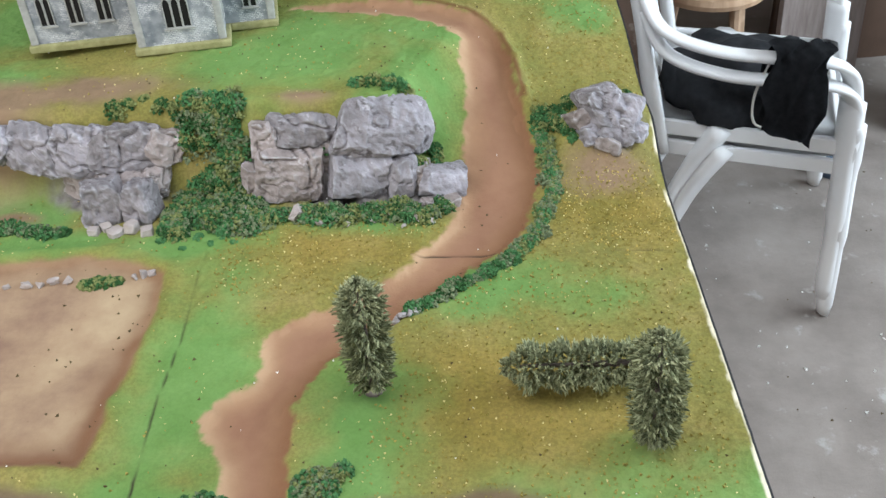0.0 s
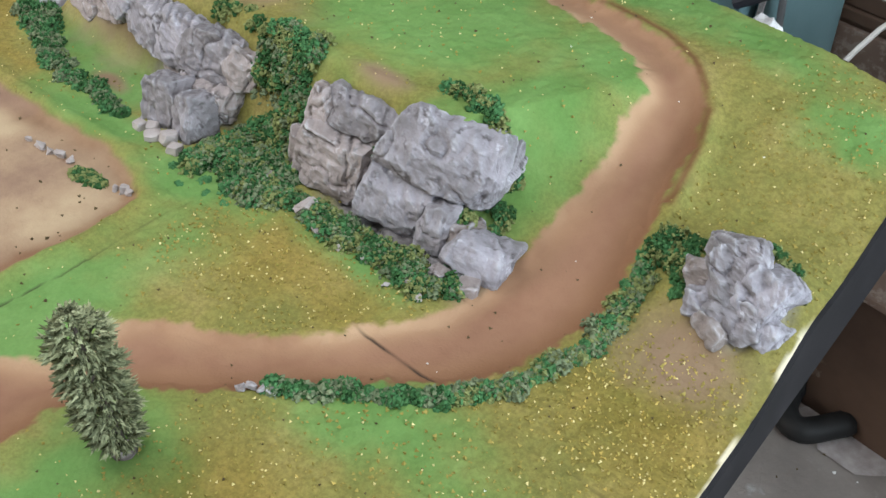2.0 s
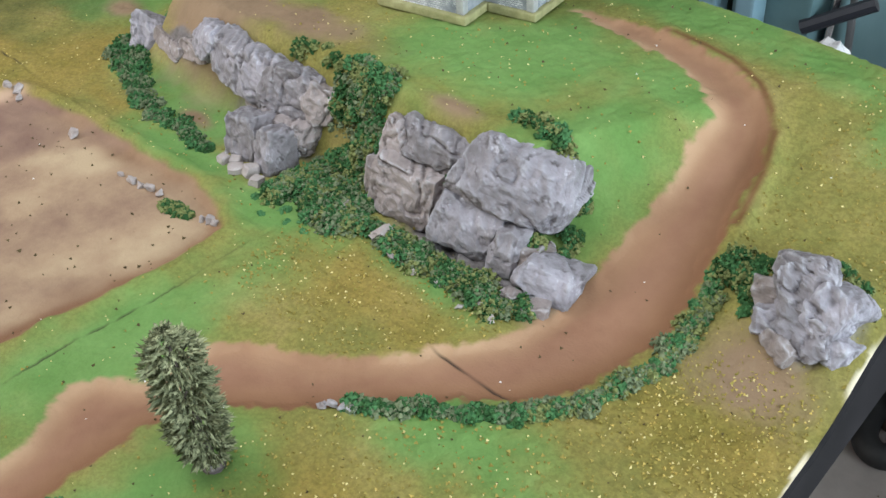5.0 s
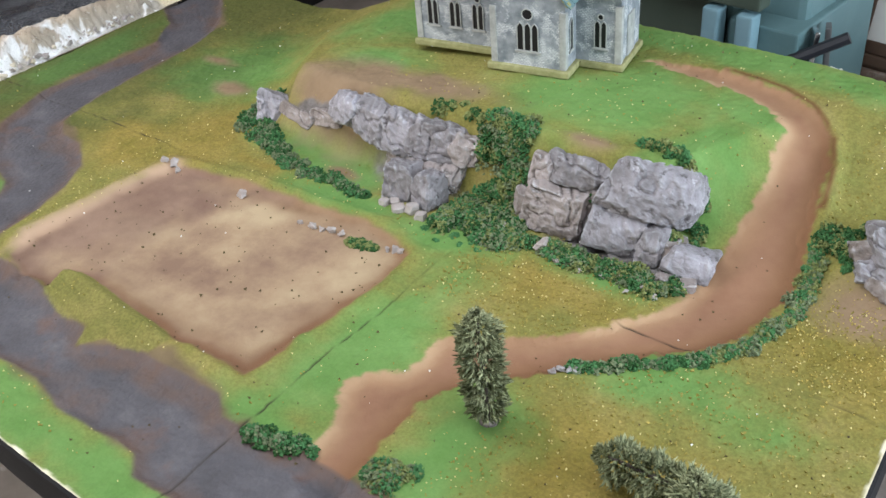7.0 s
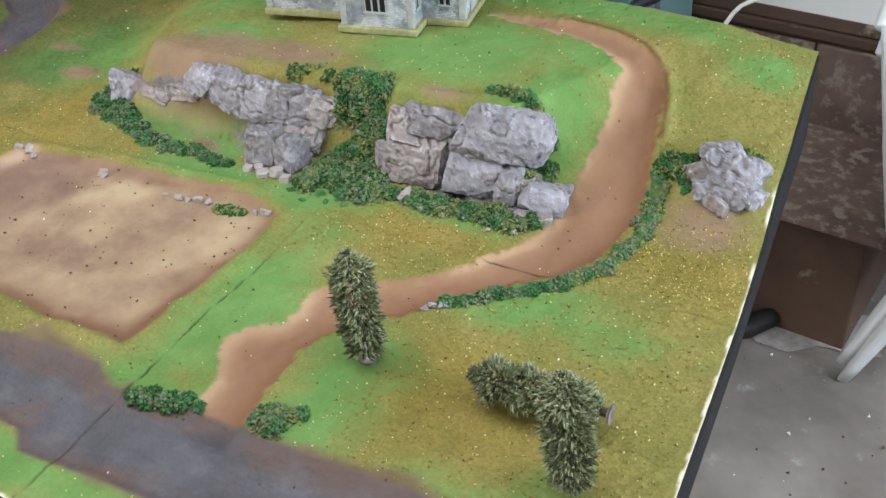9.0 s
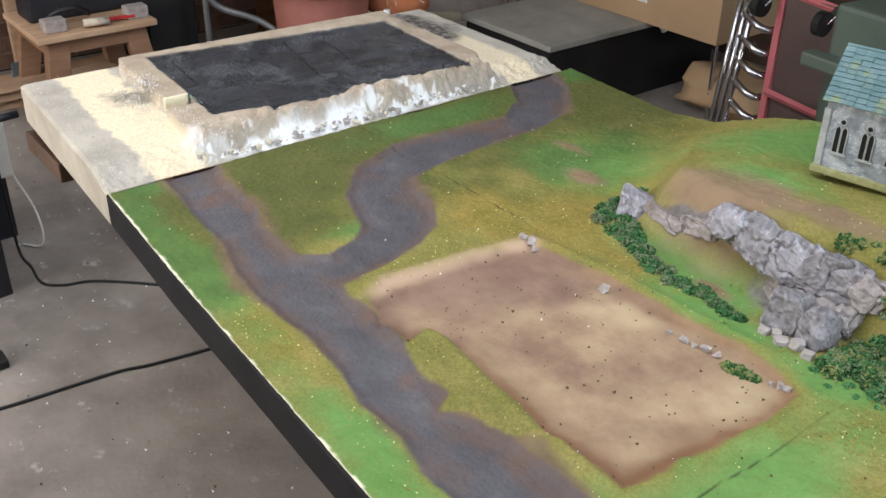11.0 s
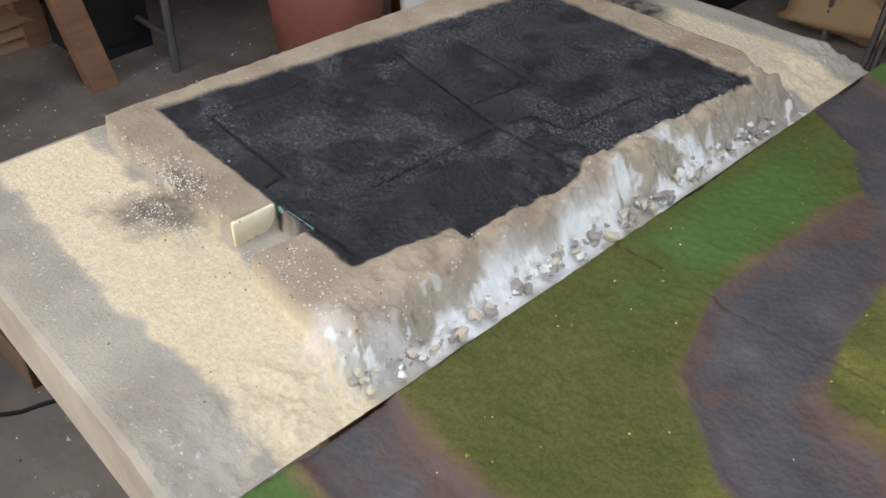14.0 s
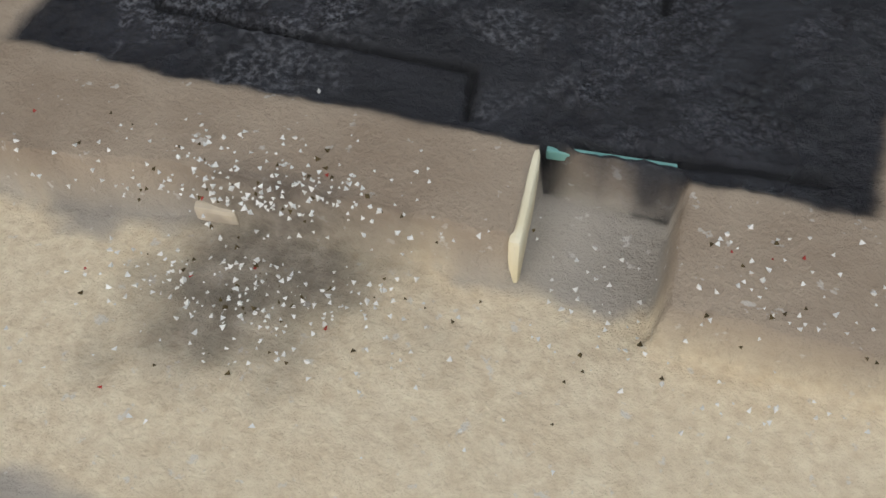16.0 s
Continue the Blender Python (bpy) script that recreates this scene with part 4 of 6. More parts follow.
def church():
    t = thing("model_church", pose(-.153, .330, .961, 0, 0, 11), "weathered grey stone model church with blue slate roofs", "model church")
    Z0 = .012

    def put(name, bm, mat, m=None, label="", parent=None, smooth=False):
        ob = part(name, bm, mat, parent or t, label, smooth)
        if m is not None:
            ob.matrix_basis = m
        return ob

    eave, ridge = .133, .203
    for a, b in (((0, 0, 0), (.148, .10, Z0)), ((-.167, .050, 0), (.0, .168, Z0)), ((.148, .052, 0), (.224, .166, Z0))):
        put("plinth", boxed(a, b, .003), M["moss_plinth"], label="mossy stone plinth")
    # transept, nave, chancel
    put("transept_wall", prism([(.008, Z0), (.140, Z0), (.140, eave), (.074, .210), (.008, eave)], .10, Matrix.Translation((0, .008, 0))), M["stone_wall"])
    mx = Matrix.Translation((0, 0, 0)) @ Matrix.Rotation(radians(90), 4, "Z")
    for name, xa, xb in (("nave_wall", -.160, .010), ("chancel_wall", .138, .217)):
        o = [(.058, Z0), (.160, Z0), (.160, eave), (.109, ridge - .008), (.058, eave)]
        bm = prism(o, xb - xa, Matrix(((0, 1, 0, xa), (1, 0, 0, 0), (0, 0, 1, 0), (0, 0, 0, 1))))
        put(name, bm, M["stone_wall"])
    # corner buttresses
    for x, y in ((.006, .006), (.130, .006), (-.163, .055), (.208, .055)):
        bm = boxed((x, y, Z0), (x + .012, y + .012, eave - .02), .002)
        put("buttress", bm, M["stone_trim"])
    # tower
    put("tower", boxed((.036, .074, .10), (.108, .146, .335), .003), M["stone_wall"])
    put("tower_cornice", boxed((.032, .070, .335), (.112, .150, .343), .002), M["stone_trim"])
    for x in (.036, .098):
        put("tower_buttress", boxed((x, .071, .12), (x + .010, .081, .335), .002), M["stone_trim"], label="pale stone corner strip")

    # roofs: overlapping courses of slates
    def roof(x0, x1, yc, half, ze, zr, along, label):
        r = new("roof")
        r.parent = t
        tagged(r, label)
        courses = 11
        for side in (-1, 1):
            slope = math.hypot(half, zr - ze)
            ang = math.atan2(zr - ze, half)
            for c in range(courses):
                a, b = c / courses * slope, (c + 1.25) / courses * slope
                b = min(b, slope + .001)
                rnd = random.Random(c * 7 + side)
                n = max(3, int((x1 - x0) / .016))
                m = Matrix.Translation((0, 0, ze)) @ Matrix.Rotation(ang, 4, "X")
                m = Matrix.Translation((0, -half, 0)) @ m
                if side > 0:
                    m = Matrix.Scale(-1, 4, (0, 1, 0)) @ m
                if along == "x":
                    m = Matrix.Translation((0, yc, 0)) @ m
                else:
                    m = Matrix.Translation((yc, 0, 0)) @ Matrix.Rotation(radians(90), 4, "Z") @ m
                bm = bmesh.new()
                for k in range(n):
                    xa, xb = x0 + (x1 - x0) * k / n, x0 + (x1 - x0) * (k + 1) / n
                    d = rnd.uniform(-.0007, .0009)
                    box(bm, (xa + .0002, a - .001 + d, .0016), (xb - .0002, b, .0042 + d * .6))
                    if side < 0 or k == n - 1:
                        for v in bm.verts:
                            v.co.z += .0022 * (1 - (v.co.y - a) / (b - a))
                        bmesh.ops.transform(bm, matrix=m, verts=bm.verts)
                        bmesh.ops.recalc_face_normals(bm, faces=bm.faces)
                        if side < 0:
                            ob = new("slate", finish(bm, "slate", M["slate"]))
                        else:
                            ob = tagged(new("slate_course", finish(bm, "slate_course", M["slate"])), kind="stuff")
                        ob.parent = r
                        bm = bmesh.new()
                bm.free()
        bm = bmesh.new()
        p = [(x0, 0, zr + .004), (x1, 0, zr + .004)]
        p = [Vector((a, yc, z)) if along == "x" else Vector((yc, a, z)) for a, _, z in p]
        ob = new("ridge_tile", finish(tube(bm, p, .0035, 6), "ridge_tile", M["slate"]))
        ob.parent = r

    roof(-.166, .036, .109, .058, eave - .006, ridge, "x", "pale blue slate nave roof")
    roof(.108, .222, .109, .058, eave - .006, ridge, "x", "pale blue slate chancel roof")
    roof(-.002, .074, .074, .074, eave - .010, .214, "y", "pale blue slate transept roof")
    for s in (-1, 1):
        bm = tube(bmesh.new(), [(.074 + s * .074, .004, eave - .006), (.074, .004, .216)], .005, 5)
        put("gable_coping", bm, M["moss_plinth"], label="mossy gable coping")

    # windows
    def window(m, lights, w, h, rose):
        win = new("window")
        win.parent = t
        win.matrix_basis = m
        n = len(lights)
        for x in lights:
            bm = prism(lancet(w, h), .0012, Matrix.Translation((x, -.0012, 0)))
            ob = part("pane", bm, M["glass_black"], win, "black window light")
            bm = outline_tube([(x + a, z) for a, z in lancet(w + .001, h + .001)], .0011)
            ob = part("tracery", bm, M["stone_trim"], win, "stone window tracery")
            ob.matrix_basis = Matrix.Translation((0, -.0016, 0))
        if rose:
            x, z, r = rose
            part("rose_pane", prism([(x + a, z + b) for a, b in disc(r)], .0012, Matrix.Translation((0, -.0012, 0))), M["glass_black"], win)
            ob = part("rose_ring", outline_tube([(x + a, z + b) for a, b in disc(r + .001)], .0012), M["stone_trim"], win)
            ob.matrix_basis = Matrix.Translation((0, -.0016, 0))
        part("window_sill", boxed((min(lights) - w, -.003, -.004), (max(lights) + w, .001, -.001), .0008), M["stone_trim"], win)

    for x in (-.128, -.084, -.040):
        window(Matrix.Translation((x, .058, .042)), (-.0055, .0055), .0085, .046, (0, .054, .0042))
    window(Matrix.Translation((.074, .008, .040)), (-.013, 0, .013), .0105, .048, (0, .064, .0085))
    window(Matrix.Translation((.074, .008, .148)), (0,), .001, .002, (0, .010, .010))
    window(Matrix.Translation((.183, .058, .038)), (-.0055, .0055), .0085, .046, (0, .054, .0042))
    window(Matrix.Translation((.140, .033, .040)) @ Matrix.Rotation(radians(90), 4, "Z"), (0,), .010, .055, None)
    window(Matrix.Translation((.072, .074, .262)), (-.008, .008), .010, .042, None)
    put("east_door", boxed((.2165, .092, Z0), (.2195, .126, .085), .001), M["stone_trim"], label="pale grey door")
    return t


church()


# ---- fir trees ----
def fir_mesh(seed, h, r):
    rnd = random.Random(seed)
    verts, faces = [], []

    def spike(p, d, ln, wd):
        a = d.orthogonal().normalized()
        b = d.cross(a)
        k = len(verts)
        for q in range(3):
            an = q * 2.094
            verts.append(tuple(p + wd * (math.cos(an) * a + math.sin(an) * b)))
        verts.append(tuple(p + d * ln))
        faces.extend([(k, k + 1, k + 3), (k + 1, k + 2, k + 3), (k + 2, k, k + 3)])

    n = 900
    for i in range(n):
        f = (i + rnd.random()) / n
        z = .012 + f * (h - .016)
        an = i * 2.39996 + rnd.uniform(-.3, .3)
        lobe = .88 + .12 * math.sin(f * 25)
        rr = r * lobe * min(1, (f + .12) * 4.2, (1.03 - f) * 3.4 + .25)
        out = Vector((math.cos(an), math.sin(an), rnd.uniform(-.25, .45) + .5 * max(0, f - .75))).normalized()
        p0 = Vector((math.cos(an) * rr * .35, math.sin(an) * rr * .35, z))
        tip = p0 + out * rr * .62
        for _ in range(7):
            d = (out + Vector((rnd.uniform(-.55, .55), rnd.uniform(-.55, .55), rnd.uniform(-.55, .55)))).normalized()
            spike(p0 + out * rr * rnd.uniform(.10, .52), d, rr * rnd.uniform(.16, .27), .0016)
    me = bpy.data.meshes.new("crown")
    me.from_pydata(verts, [], faces)
    m = M["needle"].copy()
    m.name = "fir_crown"
    nt = m.node_tree
    b = nt.nodes["Principled BSDF"]
    g = nt.nodes.new("ShaderNodeNewGeometry")
    col = ramp(nt, g.outputs["Random Per Island"], [(0, (0.075, 0.09, 0.048)), (0.5, (0.21, 0.23, 0.125)), (1, (0.38, 0.40, 0.235))])
    nt.links.new(col, b.inputs["Base Color"])
    me.materials.append(m)
    return me


CROWN = fir_mesh(3, .180, .034)


def fir(m, label):
    t = thing("fir_tree", m, label, "model tree", "bottle-brush firs")
    ob = new("crown", CROWN)
    ob.parent = t
    part("trunk", tube(bmesh.new(), [(0, 0, 0), (0, 0, .02), (0, 0, .16)], [.006, .005, .002], 7), M["bark"], t)
    part("foot", lathe(bmesh.new(), [(.0, .006), (.007, .005), (.012, .002), (.013, 0), (0, 0)], 10), M["rock_warm"], t, "round grey foot")
    return t


fir(pose(.252, -.246, .828, 1, -2, 40), "upright bottle-brush fir standing beside the brown lane")
fir(pose(.568, -.329, .828, -2, 3, 170), "upright bottle-brush fir standing near the board edge")
fir(pose(.578, -.240, .866, 0, -89, 3), "toppled bottle-brush fir lying on the grass")


def ground(x, y):
    """Height of the finished board at a place."""
    i = min(NU - 1, max(0, int((x - X_W) / (float(x_right(y)) - X_W) * (NU - 1))))
    yf = float(y_front(x))
    return float(tz[i, min(NV - 1, max(0, int((y - yf) / (float(y_back(x)) - yf) * (NV - 1))))])


# ---- rock outcrops ----
def crag_block(seed, size, cuts=4, relief=1.0):
    """A cast rock: a rounded block cut by chance planes, with ledges, clefts and fine relief."""
    rng = np.random.default_rng(seed)
    bm = bmesh.new()
    bmesh.ops.create_cube(bm, size=2)
    n = int(np.clip(max(size) / .0032, 12, 34))
    bmesh.ops.subdivide_edges(bm, edges=bm.edges, cuts=n, use_grid_fill=True)
    vs = list(bm.verts)
    co = np.array([v.co for v in vs])
    co = co / (np.abs(co) ** 7).sum(1, keepdims=True) ** (1 / 7)
    co[:, 0] += co[:, 2] * rng.uniform(-.16, .16) + co[:, 1] * rng.uniform(-.1, .1)
    co[:, 2] += co[:, 0] * rng.uniform(-.20, .20)
    for _ in range(cuts + 20):
        d = np.array([rng.normal() * 1.1, -abs(rng.normal()) * .9 - .1, rng.normal()])
        d /= np.linalg.norm(d)
        over = co @ d - np.abs(d).sum() * rng.uniform(.70, .95)
        co = co - np.maximum(over, 0)[:, None] * d
    p = co * np.array(size) / 2
    axis = np.array([rng.normal() * .3, rng.normal() * .2, 1.0])
    lay = p @ (axis / np.linalg.norm(axis))
    a, b = p[:, 0] + seed * .37 + p[:, 1] * .6, p[:, 2] - p[:, 1] * .7 + seed * .11
    out = np.sign(co) * np.abs(co) ** 3
    out /= np.linalg.norm(out, axis=1, keepdims=True) + 1e-9
    ledge = fbm(a, lay * 3.2, 26, 3) - .5
    shard = np.abs(fbm(a * 1.7 + b * .5, b, 34, 9) - .5)
    flute = np.abs(fbm(a * 2.6, b * .7, 30, 14) - .5)
    cleft = np.exp(-((fbm(a, b, 17, 21, 3) - .5) / .022) ** 2)
    move = relief * (.004 * ledge - .005 * shard - .004 * flute) - .0035 * cleft + .0055 * (fbm(a, b, 110, 31, 4) - .5)
    p = p + out * (move * min(1.0, min(size) / .05))[:, None]
    for v, c in zip(vs, p):
        v.co = Vector(c)
    return bm


def outcrop(name, label, rocks, relief=1.0):
    t = thing(name, Matrix(), label, "rock outcrop")
    for x, y, z, sx, sy, sz, rz, tilt, roll, seed, mat in rocks:
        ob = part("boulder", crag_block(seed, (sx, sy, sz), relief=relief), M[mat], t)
        ob.matrix_basis = pose(x, y, z, tilt, roll, rz)
    return t


outcrop("cliff_outcrop", "blocky grey rock cliff below the church with ivy gaps", [
    (.236, .203, .906, .150, .090, .094, 14, -35, 15, 206, "rock"), (.118, .194, .914, .108, .078, .054, 8, -20, 3, 208, "rock"), (.068, .176, .906, .048, .060, .066, -4, -14, 0, 209, "rock_warm"), (.103, .157, .862, .112, .070, .082, 6, -18, 6, 212, "rock_warm"),
    (.199, .156, .855, .094, .070, .076, 14, -20, 8, 234, "rock"), (.264, .150, .852, .040, .050, .068, 8, -14, 10, 221, "rock"), (.288, .158, .846, .034, .045, .052, -6, -10, 0, 222, "rock_warm"), (.322, .152, .842, .074, .058, .052, 18, -26, 12, 226, "rock"),
    (.150, .185, .868, .070, .060, .080, 0, -12, 0, 239, "rock_warm"), (.052, .148, .852, .042, .050, .064, 0, -8, 0, 229, "rock_warm"), (.338, .114, .834, .024, .022, .018, 30, 0, 0, 77, "rock_warm"), (.302, .108, .834, .022, .020, .018, 0, 0, 0, 78, "rock_warm")], 1.2)
outcrop("cliff_outcrop", "craggy grey rock face above a small green hollow", [
    (-.336, .180, .904, .092, .070, .062, -14, -26, -8, 232, "rock"), (-.272, .176, .900, .096, .072, .076, -4, -20, 6, 331, "rock"), (-.205, .172, .898, .100, .072, .080, 4, -18, -5, 235, "rock"), (-.135, .170, .900, .110, .070, .078, 8, -20, 6, 258, "rock"), (-.080, .174, .902, .056, .056, .058, 8, -18, 14, 260, "rock_warm"),
    (-.205, .154, .860, .070, .04, .06, 0, -8, 0, 259, "rock_warm"), (-.168, .098, .848, .068, .055, .080, 10, -16, 6, 241, "rock"), (-.112, .102, .848, .052, .050, .076, -8, -14, -8, 244, "rock"), (-.130, .140, .858, .11, .05, .05, 0, 0, 0, 252, "rock_warm"),
    (-.095, .054, .833, .020, .018, .016, 20, 0, 0, 47, "rock_pale"), (-.140, .052, .833, .024, .020, .016, 50, 0, 0, 50, "rock_pale"), (-.172, .056, .833, .018, .016, .015, 0, 0, 0, 150, "rock_pale"), (-.118, .062, .835, .022, .018, .020, 70, 0, 20, 151, "rock_pale"), (-.155, .064, .834, .016, .016, .014, 35, 0, 0, 152, "rock_pale"),
    (-.548, .180, .846, .066, .060, .070, 25, -24, 8, 54, "rock"), (-.47, .172, .862, .10, .036, .034, -8, -18, 4, 57, "rock_warm"), (-.395, .172, .876, .09, .036, .034, -6, -18, -6, 56, "rock_warm")], 1.7)
outcrop("edge_outcrop", "craggy grey rock outcrop near the table edge", [
    (.562, .252, .902, .064, .066, .076, 25, -36, -12, 362, "rock"), (.592, .242, .894, .058, .060, .066, -10, -32, 14, 367, "rock"), (.582, .222, .874, .066, .054, .048, 8, -38, -8, 368, "rock"), (.538, .242, .884, .054, .050, .044, 20, -36, -20, 364, "rock_warm"),
    (.550, .224, .872, .054, .046, .036, 35, -38, 0, 370, "rock"), (.610, .224, .872, .036, .040, .040, 0, -32, 18, 373, "rock"), (.570, .204, .864, .050, .040, .024, -20, -36, 10, 375, "rock_warm")], 2.0)


def small_stones(name, label, spots, seed, mat):
    rnd = random.Random(seed)
    for x, y, s in spots:
        z = ground(x, y)
        ob = single("small_stone", stone(seed + int(1000 * (x + y)), (s, s * .85, s * .8), 14, .1, 0), M[mat], pose(x, y, z + s * .22, 0, 0, rnd.uniform(0, 180)), label, "stone", name)


small_stones("scree stones", "small pale grey stone glued below the cliff", [(.040, .092, .024), (.117, .085, .030), (.254, .088, .018), (.08, .075, .014), (.15, .07, .013), (.19, .068, .012), (.29, .075, .014), (.225, .073, .011), (.33, .10, .016), (.27, .06, .010), (.01, .07, .012), (.31, .07, .012)], 300, "rock_pale")
small_stones("field wall stones", "small pale stone of a ruined field wall", [(-.408, -.043, .022), (-.586, -.042, .022), (-.57, -.05, .014), (-.60, -.05, .016), (-.234, -.049, .018), (-.217, -.047, .014), (-.200, -.044, .018), (-.180, -.041, .016), (-.078, -.029, .018), (-.09, -.035, .012), (-.066, -.032, .014), (-.262, -.051, .012)], 330, "rock_pale")
small_stones("lane stones", "small grey stone at the end of the hedge", [(.278, -.125, .016), (.288, -.117, .014), (.270, -.130, .012), (.297, -.113, .013)], 360, "rock_warm")


# ---- foliage ----
def bush(name, label, category, clumps, seed, mats=("flock_dark", "flock_mid", "flock_olive"), group="", dens=1.0):
    """Foam foliage in uneven clumps (x, y, radius) resting on the board."""
    t = thing(name, Matrix(), label, category, group)
    for k, mat in enumerate(mats):
        rnd = random.Random(seed + k)
        spots = []
        for c in clumps:
            x, y, r = c[:3]
            for _ in range(3):
                a, d = rnd.random() * 6.28, rnd.random() * r * .7
                px, py = x + d * math.cos(a), y + d * math.sin(a)
                pz = (c[3] if len(c) > 3 else ground(px, py)) - .002
                spots.append((px, py, pz, r * rnd.uniform(.55, .95), int(40 * dens * (r / .015) ** 1.2) + 6))
        me = lump_cloud(spots, seed * 3 + k)
        me.materials.append(M[mat])
        ob = new("leaf_clump", me)
        ob.parent = t
    return t


def along(pts, step, r, jitter, seed):
    rnd = random.Random(seed)
    out = []
    for p in smooth_line([(x, y, 0) for x, y in pts], max(2, int(0.08 / step))):
        out.append((p.x + rnd.uniform(-jitter, jitter), p.y + rnd.uniform(-jitter, jitter), r * rnd.uniform(.7, 1.25)))
    return out


bush("lane_hedge", "low dark green hedge along the brown lane", "hedge", along([(.295, -.110), (.357, -.062), (.415, -.018)], .012, .011, .003, 11), 11, ("flock_mid", "flock_dark", "flock_sage"))
bush("lane_hedge", "ragged green and sage hedge climbing beside the lane", "hedge", along([(.430, .000), (.460, .050), (.481, .118), (.482, .190), (.474, .235)], .012, .0125, .004, 12), 12, ("flock_sage", "flock_mid", "flock_olive"))
bush("rock_bush", "bushy green foliage at the foot of the outcrop", "bush", [(.466, .252, .016), (.476, .268, .020), (.49, .262, .018), (.502, .252, .016), (.514, .238, .013), (.495, .278, .014), (.520, .222, .010), (.468, .275, .012)], 13, ("flock_dark", "flock_mid", "flock_olive"))
bush("rock_bush", "olive foliage on top of the outcrop", "bush", [(.505, .285, .013), (.525, .292, .014), (.548, .294, .014), (.572, .292, .013), (.596, .282, .012), (.616, .268, .010), (.515, .30, .010)], 14, ("flock_olive", "flock_dark"))
def ivy_clumps():
    """Clumps filling the cleft between the two cliffs, narrow at the top and spread at the foot."""
    rnd = random.Random(91)
    out = []
    for k in range(66):
        f = (k + rnd.random()) / 66
        y = .198 - .140 * f
        half = .032 + .052 * f
        out.append((-.010 + .006 * f + rnd.uniform(-half, half), y, rnd.uniform(.013, .020)))
    return out


bush("ivy_bank", "thick ivy and olive foliage covering a gap in the cliff", "ivy", ivy_clumps(), 15, ("flock_olive", "flock_dark", "flock_mid", "flock_sage"), dens=1.4)
bush("cliff_base_foliage", "low green foliage between stones at the cliff foot", "bush", along([(.075, .085), (.13, .095), (.165, .085), (.21, .088), (.25, .095), (.285, .088), (.325, .10)], .014, .017, .011, 16), 16, ("flock_dark", "flock_mid", "flock_olive", "flock_sage"))
bush("cliff_tuft", "small olive foliage tuft in a rock crevice", "bush", [(.150, .182, .014, .884), (.160, .172, .012, .892), (.140, .174, .012, .888)], 17, ("flock_olive", "flock_dark"))
bush("cliff_tuft", "olive foliage tuft under the overhanging boulder", "bush", [(.272, .152, .013, .866), (.284, .160, .013, .868), (.278, .166, .011, .872)], 27, ("flock_olive", "flock_dark"))
bush("cliff_top_foliage", "dark green foliage along the top of the rock", "bush", [(.200, .240, .013), (.222, .244, .014), (.246, .240, .015), (.270, .232, .017), (.290, .220, .017), (.306, .202, .014), (.300, .228, .012), (.312, .186, .010)], 18, ("flock_dark", "flock_mid", "flock_olive"))
bush("cliff_top_foliage", "olive foliage trailing along the cliff edge", "bush", [(-.150, .195, .014), (-.11, .205, .009), (-.085, .195, .011), (-.065, .19, .012), (-.045, .185, .014), (-.13, .20, .009)], 19, ("flock_dark", "flock_olive"))
bush("hollow_hedge", "dark leafy hedge round the western foot of the hill", "hedge", [(-.585, .225, .018), (-.60, .19, .016), (-.595, .155, .018), (-.575, .125, .020), (-.53, .105, .022), (-.49, .105, .020), (-.52, .135, .018), (-.455, .085, .016), (-.43, .072, .014), (-.40, .062, .013), (-.36, .060, .014), (-.32, .062, .012), (-.28, .062, .013), (-.245, .058, .014), (-.22, .06, .012), (-.55, .15, .016), (-.47, .10, .018), (-.44, .09, .016), (-.415, .075, .015), (-.38, .075, .014), (-.34, .068, .014), (-.30, .07, .014), (-.265, .066, .014), (-.505, .12, .02), (-.56, .19, .014)], 20, ("flock_dark", "flock_mid", "flock_sage"))
bush("roadside_bush", "low green bush at the road side", "bush", [(.018, -.425, .013), (.038, -.424, .016), (.062, -.416, .015), (.082, -.408, .013), (.10, -.405, .008)], 21, ("flock_mid", "flock_dark", "flock_sage"))
bush("roadside_bush", "green bush where the lane meets the road", "bush", [(.195, -.375, .017), (.212, -.380, .016), (.205, -.395, .018), (.185, -.388, .013), (.225, -.365, .012)], 22, ("flock_mid", "flock_sage", "flock_olive"))
bush("field_hedge_scrap", "scrap of dark hedge at the field corner", "hedge", along([(-.158, -.048), (-.135, -.043), (-.112, -.040)], .012, .009, .002, 23), 23, ("flock_dark", "flock_olive"))
bush("moss_scatter", "bright green moss tufts below the ivy", "moss", [(-.02, .045, .008), (.02, .05, .009), (-.05, .04, .007), (0, .03, .006), (.05, .055, .008), (-.07, .035, .006), (-.035, .02, .006), (.035, .03, .005)], 24, ("flock_mid",))


# ---- loose scatter on the board ----
def scatter(name, label, n, seed, mat, sizes, where):
    rng = np.random.default_rng(seed)
    x, y = rng.uniform(-1.18, .65, n * 16), rng.uniform(-.58, .60, n * 16)
    keep = rng.random(n * 16) < where(x, y)
    spots = [(a, b, ground(a, b)) for a, b in zip(x[keep].tolist(), y[keep].tolist()) if a < float(x_right(b)) - .006][:n]
    me = crumbs(spots, sizes, seed)
    me.materials.append(M[mat])
    tagged(new(name, me), label, "scatter", kind="stuff")


